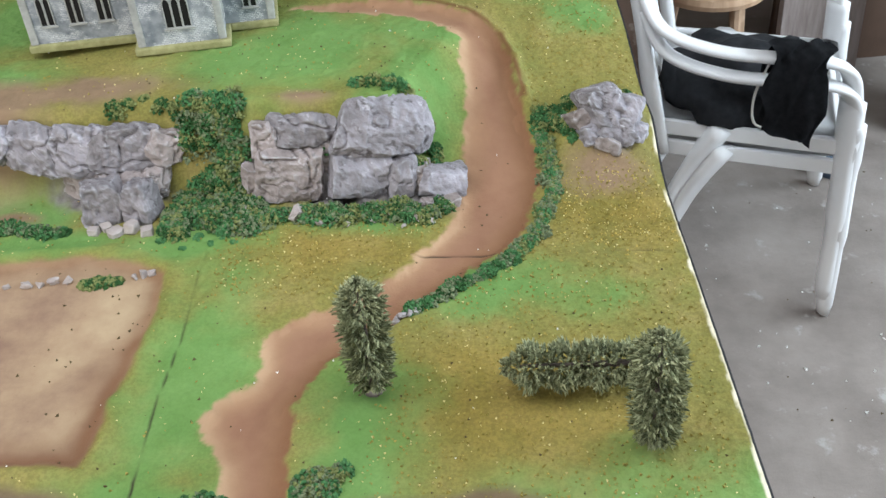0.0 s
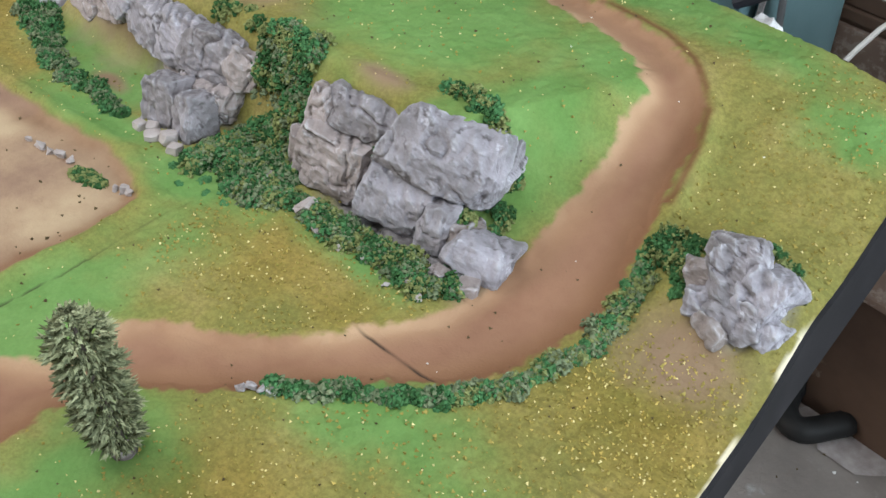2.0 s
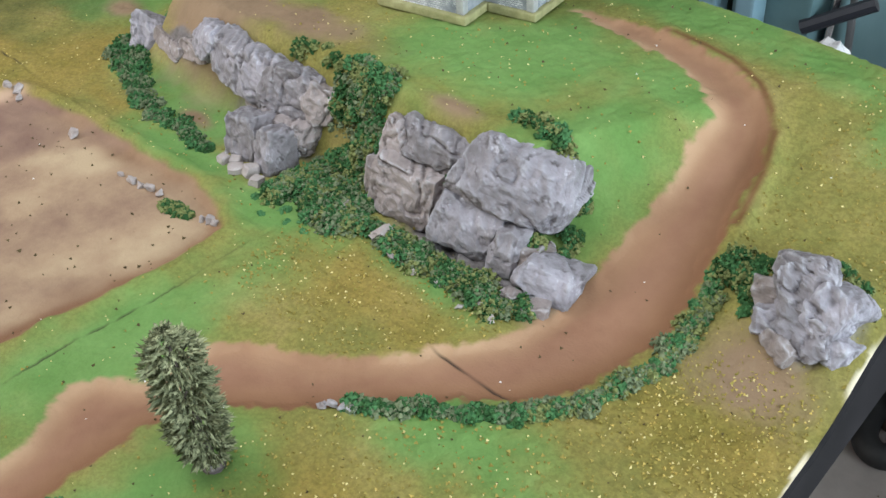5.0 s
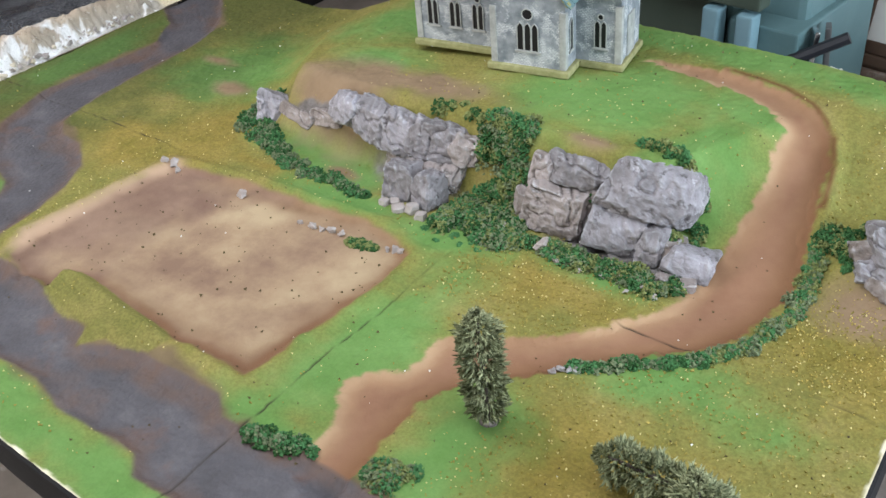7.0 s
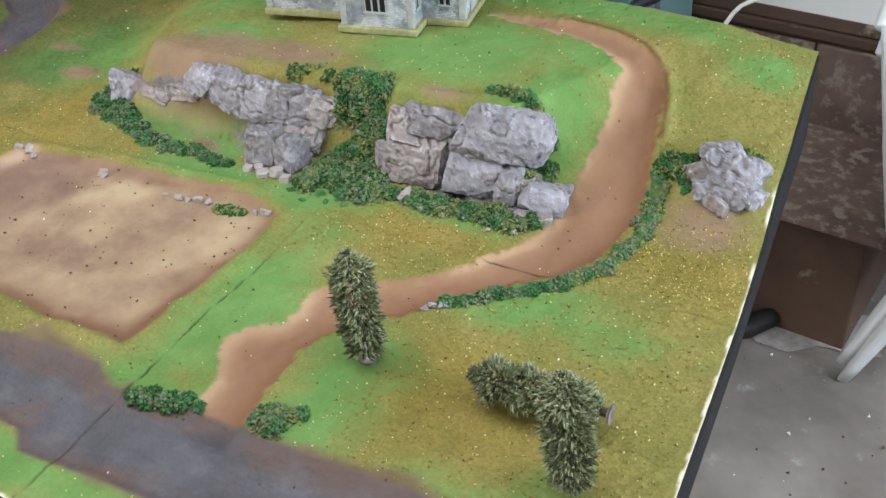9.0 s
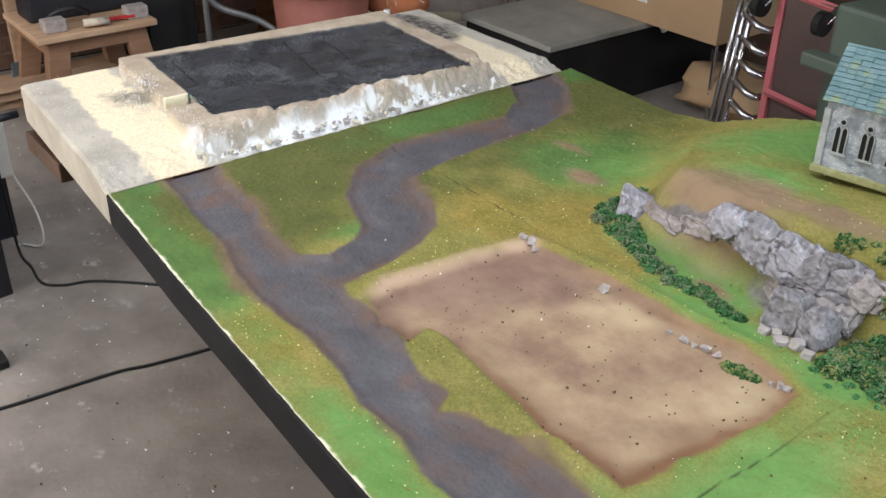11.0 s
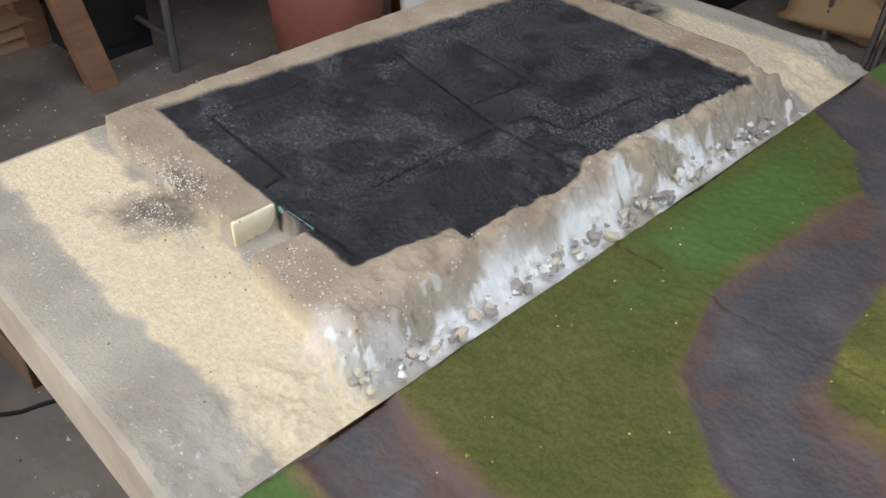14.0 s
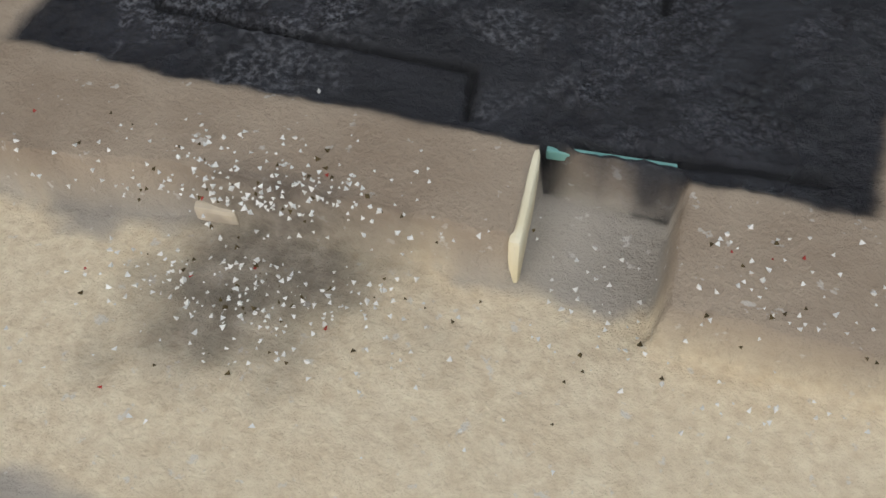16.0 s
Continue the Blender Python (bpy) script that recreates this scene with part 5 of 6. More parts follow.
def grass_only(x, y):
    k = np.full(x.shape, .10)
    k[(x < -.2) & (y < .1)] = .2
    k[x < -.72] = .02
    k[(x < -.30) & (y > .12)] = .02
    k[x > .45] = .4
    k[(x > .25) & (y < 0)] = .35
    k[(x > .02) & (x < .33) & (y > -.08) & (y < .10)] = .6
    k[(x > .49) & (y > .02) & (y < .17)] = 1.0
    off = (area_dist(x, y, LANE) < .004) | (area_dist(x, y, ROAD_A) < .004) | (area_dist(x, y, ROAD_B) < .004) | (area_dist(x, y, FIELD) < 0)
    return np.where(off, 0, k)


def turf(x, y):
    k = grass_only(x, y)
    return np.where(k >= .35, k, k * .3)


scatter("turf_scatter", "ochre turf crumbs clinging to the grass", 5200, 45, "turf", (.0010, .0026), turf)
scatter("yellow_scatter", "pale yellow scatter crumbs on the grass", 1500, 41, "fleck", (.0008, .0020), grass_only)
scatter("golden_scatter", "golden yellow scatter thick on the bank beside the hedge", 1500, 46, "golden", (.0009, .0022), lambda x, y: grass_only(x, y) * np.where((x > .47) & (y > -.01) & (y < .19), .9, .04))
scatter("dark_scatter", "dark earth crumbs on the grass", 420, 42, "fleck_dark", (.0010, .0024), lambda x, y: np.where(x > -.15, 1.0, .3))
scatter("field_crumbs", "dark crumbs lying on the sandy field", 120, 43, "fleck_dark", (.0012, .0030), lambda x, y: area_dist(x, y, FIELD) < 0)
scatter("white_specks", "white specks on the road and grass", 60, 44, "fleck_white", (.0010, .0022), lambda x, y: np.full(x.shape, .5))


# ---- white garden chairs with a dark garment ----
def slat(bm, p, q, w, th, m=None):
    """A flat bar from p to q, w wide and th thick."""
    p, q = Vector(p), Vector(q)
    d = q - p
    rot = d.to_track_quat("X", "Z").to_matrix().to_4x4()
    box(bm, (0, -w / 2, -th / 2), (d.length, w / 2, th / 2), min(w, th) * .25, Matrix.Translation(p) @ rot)
    return bm


def garden_chair(m, label):
    """Moulded armchair; x is forward, origin on the floor below the seat."""
    t = thing("garden_chair", m, label, "chair", "stacked garden chairs")
    bm = bmesh.new()
    n = 9
    vs = [[bm.verts.new((-.20 + .42 * i / (n - 1), (-.215 + .43 * j / (n - 1)) * (1 + .06 * i / n), .415 - .018 * math.sin(math.pi * j / (n - 1)) + .012 * (i / n) ** 2)) for j in range(n)] for i in range(n)]
    for i in range(n - 1):
        for j in range(n - 1):
            bm.faces.new((vs[i][j], vs[i + 1][j], vs[i + 1][j + 1], vs[i][j + 1]))
    bmesh.ops.solidify(bm, geom=bm.faces[:], thickness=.008)
    part("seat", bm, M["white_plastic"], t, smooth=True)
    bm = slat(bmesh.new(), (.200, -.215, .40), (.200, .215, .40), .014, .04)
    part("seat_apron", bm, M["white_plastic"], t)
    for s in (-1, 1):
        part("seat_rail", slat(bmesh.new(), (-.20, s * .222, .41), (.205, s * .230, .40), .014, .036), M["white_plastic"], t)
    # back with vertical slats and top rail
    for s in (-1, 1):
        part("back_post", tube(bmesh.new(), smooth_line([(-.19, s * .225, .40), (-.235, s * .232, .60), (-.285, s * .215, .80)]), [.030] * 6 + [.026] * 6 + [.022], 8, flat=.5), M["white_plastic"], t, smooth=True)
    part("top_rail", tube(bmesh.new(), smooth_line([(-.285, -.215, .79), (-.305, -.1, .835), (-.308, 0, .845), (-.305, .1, .835), (-.285, .215, .79)]), .024, 8, flat=.5), M["white_plastic"], t, smooth=True)
    for y in (-.14, -.07, 0, .07, .14):
        part("back_slat", slat(bmesh.new(), (-.205, y, .415), (-.30, y * .95, .825), .045, .008), M["white_plastic"], t)
    for s in (-1, 1):
        arm = smooth_line([(-.255, s * .225, .74), (-.20, s * .262, .665), (-.08, s * .282, .635), (.08, s * .276, .628), (.155, s * .262, .615), (.190, s * .246, .575), (.206, s * .238, .50)])
        part("armrest", tube(bmesh.new(), arm, .028, 8, flat=.42), M["white_plastic"], t, smooth=True)
        leg = smooth_line([(.204, s * .238, .52), (.214, s * .240, .40), (.228, s * .258, .20), (.238, s * .272, 0.004)])
        part("front_leg", tube(bmesh.new(), leg, [.034] * 6 + [.030] * 6 + [.024] * 6 + [.017], 8, flat=.6), M["white_plastic"], t, smooth=True)
        leg = smooth_line([(-.05, s * .218, .42), (-.115, s * .232, .29), (-.215, s * .255, 0.004)])
        part("rear_leg", tube(bmesh.new(), leg, [.052 - .0025 * k for k in range(6)] + [.036 - .0028 * k for k in range(6)] + [.019], 8, flat=.55), M["white_plastic"], t, smooth=True)
    return t


CHAIR = pose(1.02, 1.062, 0, 0, 0, -12)
garden_chair(CHAIR, "white plastic garden armchair with moulded slatted back")
garden_chair(CHAIR @ pose(-.012, 0, .052, 0, 0, 0), "white plastic garden armchair stacked on another")


def garment():
    t = thing("dark_garment", CHAIR, "black cloth jacket draped over a chair arm and seat", "garment")
    bm = bmesh.new()
    n = 16
    prof = smooth_line([(0, -.205, .46), (0, -.235, .60), (0, -.262, .712), (0, -.292, .722), (0, -.322, .70), (0, -.335, .62), (0, -.330, .54)], 4)
    rows = []
    for i in range(n):
        f = i / (n - 1)
        rows.append([bm.verts.new((.005 + .115 * f + .010 * math.sin(k * .9 + f * 9), p.y + .010 * noise.noise(Vector((f * 6, k * .5, 2))), p.z + .008 * noise.noise(Vector((f * 5, k * .4, 7))) - (.03 * f if k > 18 else 0))) for k, p in enumerate(prof)])
    for a, b in zip(rows, rows[1:]):
        for k in range(len(prof) - 1):
            bm.faces.new((a[k], b[k], b[k + 1], a[k + 1]))
    bmesh.ops.solidify(bm, geom=bm.faces[:], thickness=.012)
    part("sleeve", bm, M["black_cloth"], t, smooth=True)
    bm = bmesh.new()
    bmesh.ops.create_icosphere(bm, subdivisions=4, radius=1)
    for v in bm.verts:
        k = 1 + .25 * noise.noise(v.co * 1.8) + .1 * noise.noise(v.co * 5)
        z = v.co.z * k
        v.co = Vector((-.03 + v.co.x * .17 * k, -.06 + v.co.y * .17 * k, .485 + max(z * .115, -.005) + .02 * noise.noise(v.co * 3)))
    part("folded_cloth", bm, M["black_cloth"], t, smooth=True)
    part("drawstring", tube(bmesh.new(), smooth_line([(.03, -.235, .70), (.005, -.28, .66), (-.01, -.268, .58), (0, -.255, .51), (.04, -.25, .49)]), .0028, 6), M["white_flex"], t, "pale grey cord", True)


garment()


# ---- by the doorway side of the table ----
def east_side():
    t = thing("old_crate", pose(.62, 1.17, 0, 0, 0, -7), "dark brown scuffed wooden crate with an open flap", "crate")
    part("crate_body", boxed((-.14, -.20, 0), (.14, .24, .335), .006), M["dark_wood"], t)
    part("lid", boxed((-.175, -.225, .335), (.175, .265, .35), .003), M["scuffed"], t, "scuffed pale-worn lid board")
    single("plywood_panel", boxed((-.34, -.01, 0), (.34, .01, .62), .002), M["old_wood"], pose(.62, 1.86, 0, -8, 0, -4), "orange-brown plywood panel leaning upright", "panel")
    single("timber_rail", boxed((-.40, -.03, .62), (.42, .03, .645), .004), M["dark_wood"], pose(.64, 1.92, 0, 0, 0, -4), "narrow dark timber rail on a panel", "rail")
    bm = tube(bmesh.new(), smooth_line([(.56, .98, .03), (.50, .90, .03), (.45, .93, .03), (.44, 1.03, .04), (.5, 1.15, .05)]), .026, 8)
    single("vacuum_hose", bm, M["black_rubber"], Matrix(), "black ribbed hose lying on the floor", "hose", smooth=True)
    bm = bmesh.new()
    bmesh.ops.create_circle(bm, cap_ends=True, segments=26, radius=1)
    for i, v in enumerate(bm.verts):
        v.co = Vector((v.co.x * .19 * (1 + .2 * math.sin(i * 2.1)), v.co.y * .10 * (1 + .25 * math.sin(i * 1.3)), .004))
    single("plaster_spill", bm, M["rock_pale"], pose(.66, 1.02, 0, 0, 0, 15), "dried pale plaster spill on the floor", "spill")
    # tall grey boards and oddments behind the chairs
    for x, y, rz, w, h, mat in ((1.42, 1.75, 20, .30, 1.15, "grey_wood"), (1.75, 1.60, 30, .28, 1.05, "grey_wood"), (1.62, 2.0, 8, .6, 1.3, "dark_wood")):
        single("leaning_board", boxed((-w / 2, -.012, 0), (w / 2, .012, h), .004), M[mat], pose(x, y, 0, -9, 3, rz), "weathered grey board leaning against the clutter", "board", "leaning boards")
    bm = lathe(bmesh.new(), [(0, .004), (.05, 0), (.058, .03), (.052, .06), (.03, .07), (0, .07)], 20)
    single("blue_tub", bm, M["ink_blue"], pose(1.38, 1.35, 0), "small blue plastic tub on the floor", "tub", smooth=True)
    # wooden seat stool with round pale top, behind the stacked chairs
    t = thing("round_stool", pose(1.02, 1.62, 0), "round pale wooden stool with splayed legs", "stool")
    part("seat", lathe(bmesh.new(), [(0, .45), (.165, .45), (.17, .465), (.165, .48), (0, .48)], 30), M["pine_flat"], t)
    for k in range(4):
        a = k * math.pi / 2 + .5
        part("leg", tube(bmesh.new(), [(.12 * math.cos(a), .12 * math.sin(a), .45), (.18 * math.cos(a), .18 * math.sin(a), 0)], .016, 8), M["pine"], t)


east_side()


# ---- machine, lamp and clutter behind the back edge ----
def north_side():
    t = thing("workshop_machine", pose(-.42, 1.12, 0, 0, 0, -6), "dark green cast metal woodworking machine with blue posts", "machine")
    part("machine_body", boxed((-.40, 0, .0), (.345, .42, 1.0), .012), M["green_metal"], t)
    part("machine_bed", boxed((-.44, -.05, .84), (.48, -.001, .875), .006), M["green_metal"], t)
    for x in (.350, .432):
        part("corner_post", boxed((x, -.06, .0), (x + .040, -.021, .83), .006), M["teal_light"], t, "pale blue painted steel post")
    part("side_panel", boxed((.396, -.02, .0), (.56, .36, .80), .006), M["teal_metal"], t, "teal painted side panel")
    part("motor_housing", boxed((.346, .05, .60), (.54, .30, .90), .02), M["teal_metal"], t)
    part("knob", lathe(bmesh.new(), [(0, 0), (.02, 0), (.02, .03), (0, .035)], 14), M["black_plastic"], t).location = (.30, .12, .86)
    t = thing("folding_stand", pose(.13, 1.06, 0, 0, 0, 10), "grey metal folding stand with black knobs", "stand")
    part("leg", slat(bmesh.new(), (-.02, 0, 0), (.03, .02, .80), .035, .012), M["steel"], t)
    part("leg", slat(bmesh.new(), (.10, .06, 0), (.05, .05, .80), .035, .012), M["grey_metal"], t)
    part("handle", tube(bmesh.new(), [(-.01, -.02, .74), (.10, .0, .80)], .013, 8), M["black_plastic"], t, "black plastic handle")
    part("clamp", boxed((-.075, -.03, .52), (-.03, .02, .60), .006), M["steel"], t)
    bm = bmesh.new()
    bmesh.ops.create_icosphere(bm, subdivisions=4, radius=1)
    for v in bm.verts:
        k = 1 + .3 * noise.noise(v.co * 2.2) + .16 * noise.noise(v.co * 6)
        v.co = Vector((v.co.x * .10 * k, v.co.y * .085 * k, .43 + v.co.z * .43 + .03 * noise.noise(v.co * 5)))
    single("polythene_bag", bm, M["polythene"], pose(.29, .80, .0), "crumpled clear polythene bag", "bag")
    t = thing("whiteboard", pose(.42, 1.42, .60, -14, 0, -8), "white board with a thin wooden frame", "board")
    part("panel", boxed((-.26, -.006, .03), (.42, .006, .50), .001), M["white_paint"], t)
    for a, b in (((-.29, -.012, 0), (.45, .012, .03)), ((-.29, -.012, .50), (.45, .012, .53)), ((-.29, -.012, .03), (-.26, .012, .50)), ((.42, -.012, .03), (.45, .012, .50))):
        part("frame_rail", boxed(a, b, .003), M["dark_wood"], t)
    t = thing("low_cupboard", pose(.42, 1.50, 0, 0, 0, -8), "dark wooden cupboard under the white board", "cupboard")
    part("carcass", boxed((-.29, -.09, 0), (.47, .10, .575), .004), M["dark_wood"], t)
    part("top_board", boxed((-.30, -.10, .575), (.48, .10, .60), .004), M["dark_wood"], t)
    for x in (-.285, .095):
        part("door", boxed((x, -.104, .03), (x + .372, -.0905, .565), .003), M["scuffed"], t, "scuffed brown door")
    single("hanging_flex", tube(bmesh.new(), smooth_line([(.28, 1.0, .42), (.30, 1.06, .62), (.35, 1.12, .74), (.43, 1.2, .86), (.50, 1.3, 1.6), (.50, 1.3, 2.49)]), .005, 6), M["white_flex"], Matrix(), "grey-white flex hanging down from the ceiling", "flex", smooth=True)
    # faded red trolley stood on end, with castors and a brown panel
    t = thing("red_trolley", pose(-1.52, 1.97, 0, 0, 0, -4), "faded red tubular trolley stood on end with castors", "trolley")
    for x in (0, .32):
        part("side_rail", tube(bmesh.new(), [(x + .02, 0, 0), (x, .03, .76)], .018, 4), M["pink"], t)
    part("cross_rail", tube(bmesh.new(), [(.015, .0, .38), (.33, .0, .36)], .014, 4), M["pink"], t)
    part("top_rail", tube(bmesh.new(), [(0, .03, .74), (.32, .03, .72)], .018, 4), M["pink"], t)
    part("mesh_panel", boxed((.02, .02, .02), (.31, .03, .74), .002), M["brown_panel"], t, "dull brown panel")
    for x in (-.04, .22):
        c = part("castor", tube(bmesh.new(), [(x, -.06, .70), (x + .028, -.06, .70)], .042, 18), M["black_rubber"], t, "black rubber castor wheel")
        part("castor_fork", slat(bmesh.new(), (x + .014, -.05, .70), (x + .03, .01, .75), .036, .008), M["steel"], t)
    part("bracket", boxed((.29, -.03, .60), (.33, .0, .70), .006), M["pink"], t)
    # stack of chrome-legged chairs
    t = thing("chrome_chair_stack", pose(-1.70, 1.98, 0, 0, 0, -4), "stack of chairs with bright chrome tube legs", "chairs")
    for k in range(6):
        z = .18 + k * .085
        part("chrome_tube", tube(bmesh.new(), smooth_line([(.04, 0, z + .03), (.13, -.01, z), (.16, .05, z - .01), (.15, .3, z)]), .014, 8), M["steel"], t, "chrome bent tube", True)
    for k in range(3):
        part("chrome_upright", tube(bmesh.new(), [(-.05 + k * .03, -.01, .0), (.02 + k * .03, .0, .68)], .011, 8), M["steel"], t, "chrome upright", True)
    # storage chest and long carton
    t = thing("storage_chest", pose(-2.70, 1.74, 0), "black metal storage chest with a dusty lid", "chest")
    part("chest_body", boxed((-.28, 0, 0), (.28, 1.10, .325), .006), M["chest"], t)
    part("lid", boxed((-.30, -.015, .325), (.30, 1.10, .352), .005), M["chest_top"], t, "dusty grey-black lid")
    part("lid_scuff", boxed((.02, -.0165, .18), (.045, -.0005, .24), .004), M["grey_metal"], t, "worn bare patch")
    t = thing("cardboard_carton", pose(-2.98, 2.30, .354), "long brown cardboard carton with a printed label", "carton")
    bm = boxed((0, 0, 0), (.98, .42, .006), .001)
    part("bottom_panel", bm, M["card"], t)
    part("front_panel", boxed((0, 0, .004), (.98, .006, .38), .001), M["card"], t)
    part("back_panel", boxed((0, .414, .004), (.98, .42, .38), .001), M["card"], t)
    part("side_panel", boxed((0, .006, .004), (.006, .414, .38), .001), M["card"], t)
    part("side_panel", boxed((.974, .006, .004), (.98, .414, .38), .001), M["card"], t)
    lab = part("printed_label", boxed((.12, -.0025, .09), (.58, -.0005, .235), .0005), M["sticker"], t, "white printed label with a dark band")
    part("dark_band", boxed((.122, -.0035, .125), (.578, -.0027, .195), 0), M["ink"], lab)
    part("picture", boxed((.19, -.0045, .128), (.30, -.0036, .192), 0), M["ink_blue"], lab, "small blue picture")
    for k in range(5):
        part("text_bar", boxed((.34 + .02 * (k % 2), -.0043, .130 + k * .011), (.56, -.0036, .134 + k * .011), 0), M["sticker"], lab)
    for a, b, z in ((.13, .57, .100), (.16, .54, .110), (.40, .56, .210)):
        part("text_bar", boxed((a, -.0035, z), (b, -.0027, z + .007), 0), M["ink"], lab)
    single("carton_prop", tube(bmesh.new(), [(-2.04, 2.36, 0), (-2.04, 2.36, .354)], .010, 8), M["steel"], Matrix(), "thin steel prop under the carton", "prop")
    single("floor_sack", stone(900, (.5, .4, .22), 30, .1, 2), M["card"], pose(-2.0, 2.5, .10), "slumped yellowish paper sack", "sack", smooth=True)
    bm = bmesh.new()
    bmesh.ops.create_icosphere(bm, subdivisions=4, radius=1)
    for v in bm.verts:
        k = 1 + .35 * noise.noise(v.co * 2) + .2 * noise.noise(v.co * 5)
        v.co = Vector((v.co.x * .36 * k, v.co.y * .18 * k, .16 + v.co.z * .26 * k))
    single("plastic_wrap", bm, M["polythene"], pose(-2.52, 2.52, .40), "crumpled clear plastic wrapping in the carton", "wrapping")
    bm = bmesh.new()
    bmesh.ops.create_icosphere(bm, subdivisions=3, radius=1)
    for v in bm.verts:
        k = 1 + .4 * noise.noise(v.co * 2.5)
        v.co = Vector((v.co.x * .045 * k, v.co.y * .03 * k, v.co.z * .075 * k))
    single("white_rag", bm, M["white_paint"], pose(-2.0, 2.285, .70), "white rag hung over the carton corner", "rag", smooth=True)
    single("tape_roll", lathe(bmesh.new(), [(.045, 0), (.06, 0), (.06, .03), (.045, .03), (.045, 0)], 24), M["card"], pose(-2.52, 2.40, .73, 80, 0, 0), "brown tape roll on the carton edge", "tape")


north_side()


# ---- the far end of the workshop ----
def west_end():
    # wooden step stool
    t = thing("wooden_stool", pose(-3.72, .225, 0), "sturdy pale pine stool with splayed legs", "stool")
    part("top", boxed((-.23, -.25, .395), (.23, .25, .42), .005), M["pine_flat"], t)
    for s in (-1, 1):
        part("apron", boxed((-.19, s * .20 - .012, .335), (.19, s * .20 + .012, .395), .003), M["pine_aged"], t)
        part("end_apron", boxed((s * .19 - .012, -.19, .335), (s * .19 + .012, .19, .395), .003), M["pine_aged"], t)
        for r in (-1, 1):
            bm = boxed((-.03, -.045, 0), (.03, .045, .395), .004)
            for v in bm.verts:
                k = (.395 - v.co.z) / .395
                v.co += Vector((s * (.17 + .05 * k), r * (.16 + .06 * k), 0))
            part("leg", bm, M["pine_aged"], t)
    t = thing("black_monitor", pose(-3.80, .25, .421), "large black flat-backed equipment case on the stool", "equipment case")
    part("case_body", boxed((-.09, -.23, 0), (.09, .23, .50), .012), M["black_plastic"], t)
    part("rating_plate", boxed((.0905, -.06, .205), (.092, .09, .262), .0005), M["grey_metal"], t, "silver rating plate")
    for k in range(3):
        part("text_bar", boxed((.0925, -.045, .214 + k * .014), (.093, .07 - .03 * k, .219 + k * .014)), M["sticker"], t)
    for y, c in ((-.155, 0), (.19, 1)):
        single("grey_block", boxed((-.035, -.045, 0), (.035, .045, .05), .006), M["rock_pale"], pose(-3.57, .225 + y, .421), "dusty grey block on the stool", "block", "stool blocks")
    single("safety_goggles", tube(bmesh.new(), smooth_line([(0, -.09, .02), (.03, -.05, .06), (.035, .02, .065), (.02, .08, .03)]), [.02] * 19, 8, flat=.6), M["black_plastic"], pose(-3.66, .16, .421), "dark smoky safety goggles", "goggles", smooth=True)
    single("red_snips", slat(bmesh.new(), (0, -.07, .012), (.03, .10, .016), .022, .012), M["red"], pose(-3.57, .30, .421), "red handled metal snips", "snips")
    bm = tube(bmesh.new(), [(0, 0, .022), (.02, .10, .022)], .022, 14, True, .7)
    single("rolled_paper", bm, M["foam"], pose(-3.535, .18, .421), "rolled sheet of abrasive paper", "paper roll", smooth=True)
    # pine frame by the wall
    t = thing("pine_frame", pose(-4.05, -.06, 0, 0, 0, 0), "open pale pine timber frame", "frame")
    for y, lean in ((-.10, .0), (.10, .0)):
        part("upright", boxed((-.02, y - .028, 0), (.02, y + .028, 1.5), .003), M["pine"], t)
    for z in (.06, .70, 1.2):
        part("rail", boxed((-.02, -.072, z), (.02, .072, z + .05), .003), M["pine"], t)
    for k, (y, z, l) in enumerate(((.1, .02, .9), (.16, .07, .8), (.05, .12, .95))):
        single("timber_offcut", boxed((-.05, -l / 2, 0), (.05, l / 2, .045), .004), M["pine"], pose(-3.98 + .03 * k, y, z - .02, 0, 0, 2 * k), "pale timber offcut stacked on the floor", "offcut", "timber offcuts")
    # school desk with a cable-wrapped power tool
    t = thing("school_desk", pose(-3.62, .97, 0), "old school desk with a worn orange wood top", "desk")
    part("desktop", boxed((-.22, -.33, .60), (.24, .33, .625), .008), M["old_wood"], t)
    part("desk_lip", boxed((.20, -.30, .555), (.235, -.12, .60), .01), M["pine"], t)
    part("tray", boxed((-.20, -.30, .49), (.17, .30, .50), .002), M["black_plastic"], t)
    for y in (-.30, .30):
        for x in (-.18, .20):
            part("leg", tube(bmesh.new(), [(x, y, .60), (x, y, 0)], .014, 8), M["grey_metal"], t, "grey tube leg")
        part("foot_bar", tube(bmesh.new(), [(-.18, y, .12), (.20, y, .12)], .011, 8), M["grey_metal"], t)
    t = thing("power_tool", pose(-3.58, .90, .627), "blue power tool wrapped in pale cable", "power tool")
    part("motor", tube(bmesh.new(), [(0, -.20, .07), (0, .22, .07)], .062, 16), M["cast_blue"], t, smooth=True)
    part("gearbox", stone(50, (.13, .13, .13), 30, .05, 1), M["grey_metal"], t).location = (0, -.24, .072)
    for k in range(9):
        y = -.02 + k * .026
        ring = [(.075 * math.cos(a), y + .022 * math.sin(a * .5 + k), .072 + .075 * math.sin(a)) for a in np.linspace(0, 6.283, 18)]
        part("cable_turn", tube(bmesh.new(), ring, .0055, 6, False), M["white_flex"], t, smooth=True)
    part("cable_loop", tube(bmesh.new(), smooth_line([(.02, .20, .12), (.05, .30, .17), (.06, .36, .12), (.07, .34, .02)]), .0055, 6), M["white_flex"], t, smooth=True)
    # cabinet and chair frame between stool and desk
    t = thing("dark_cabinet", pose(-3.80, .60, 0), "tall black cabinet beside the stool", "cabinet")
    part("cabinet_body", boxed((-.16, -.12, 0), (.155, .12, 1.1), .006), M["black_plastic"], t)
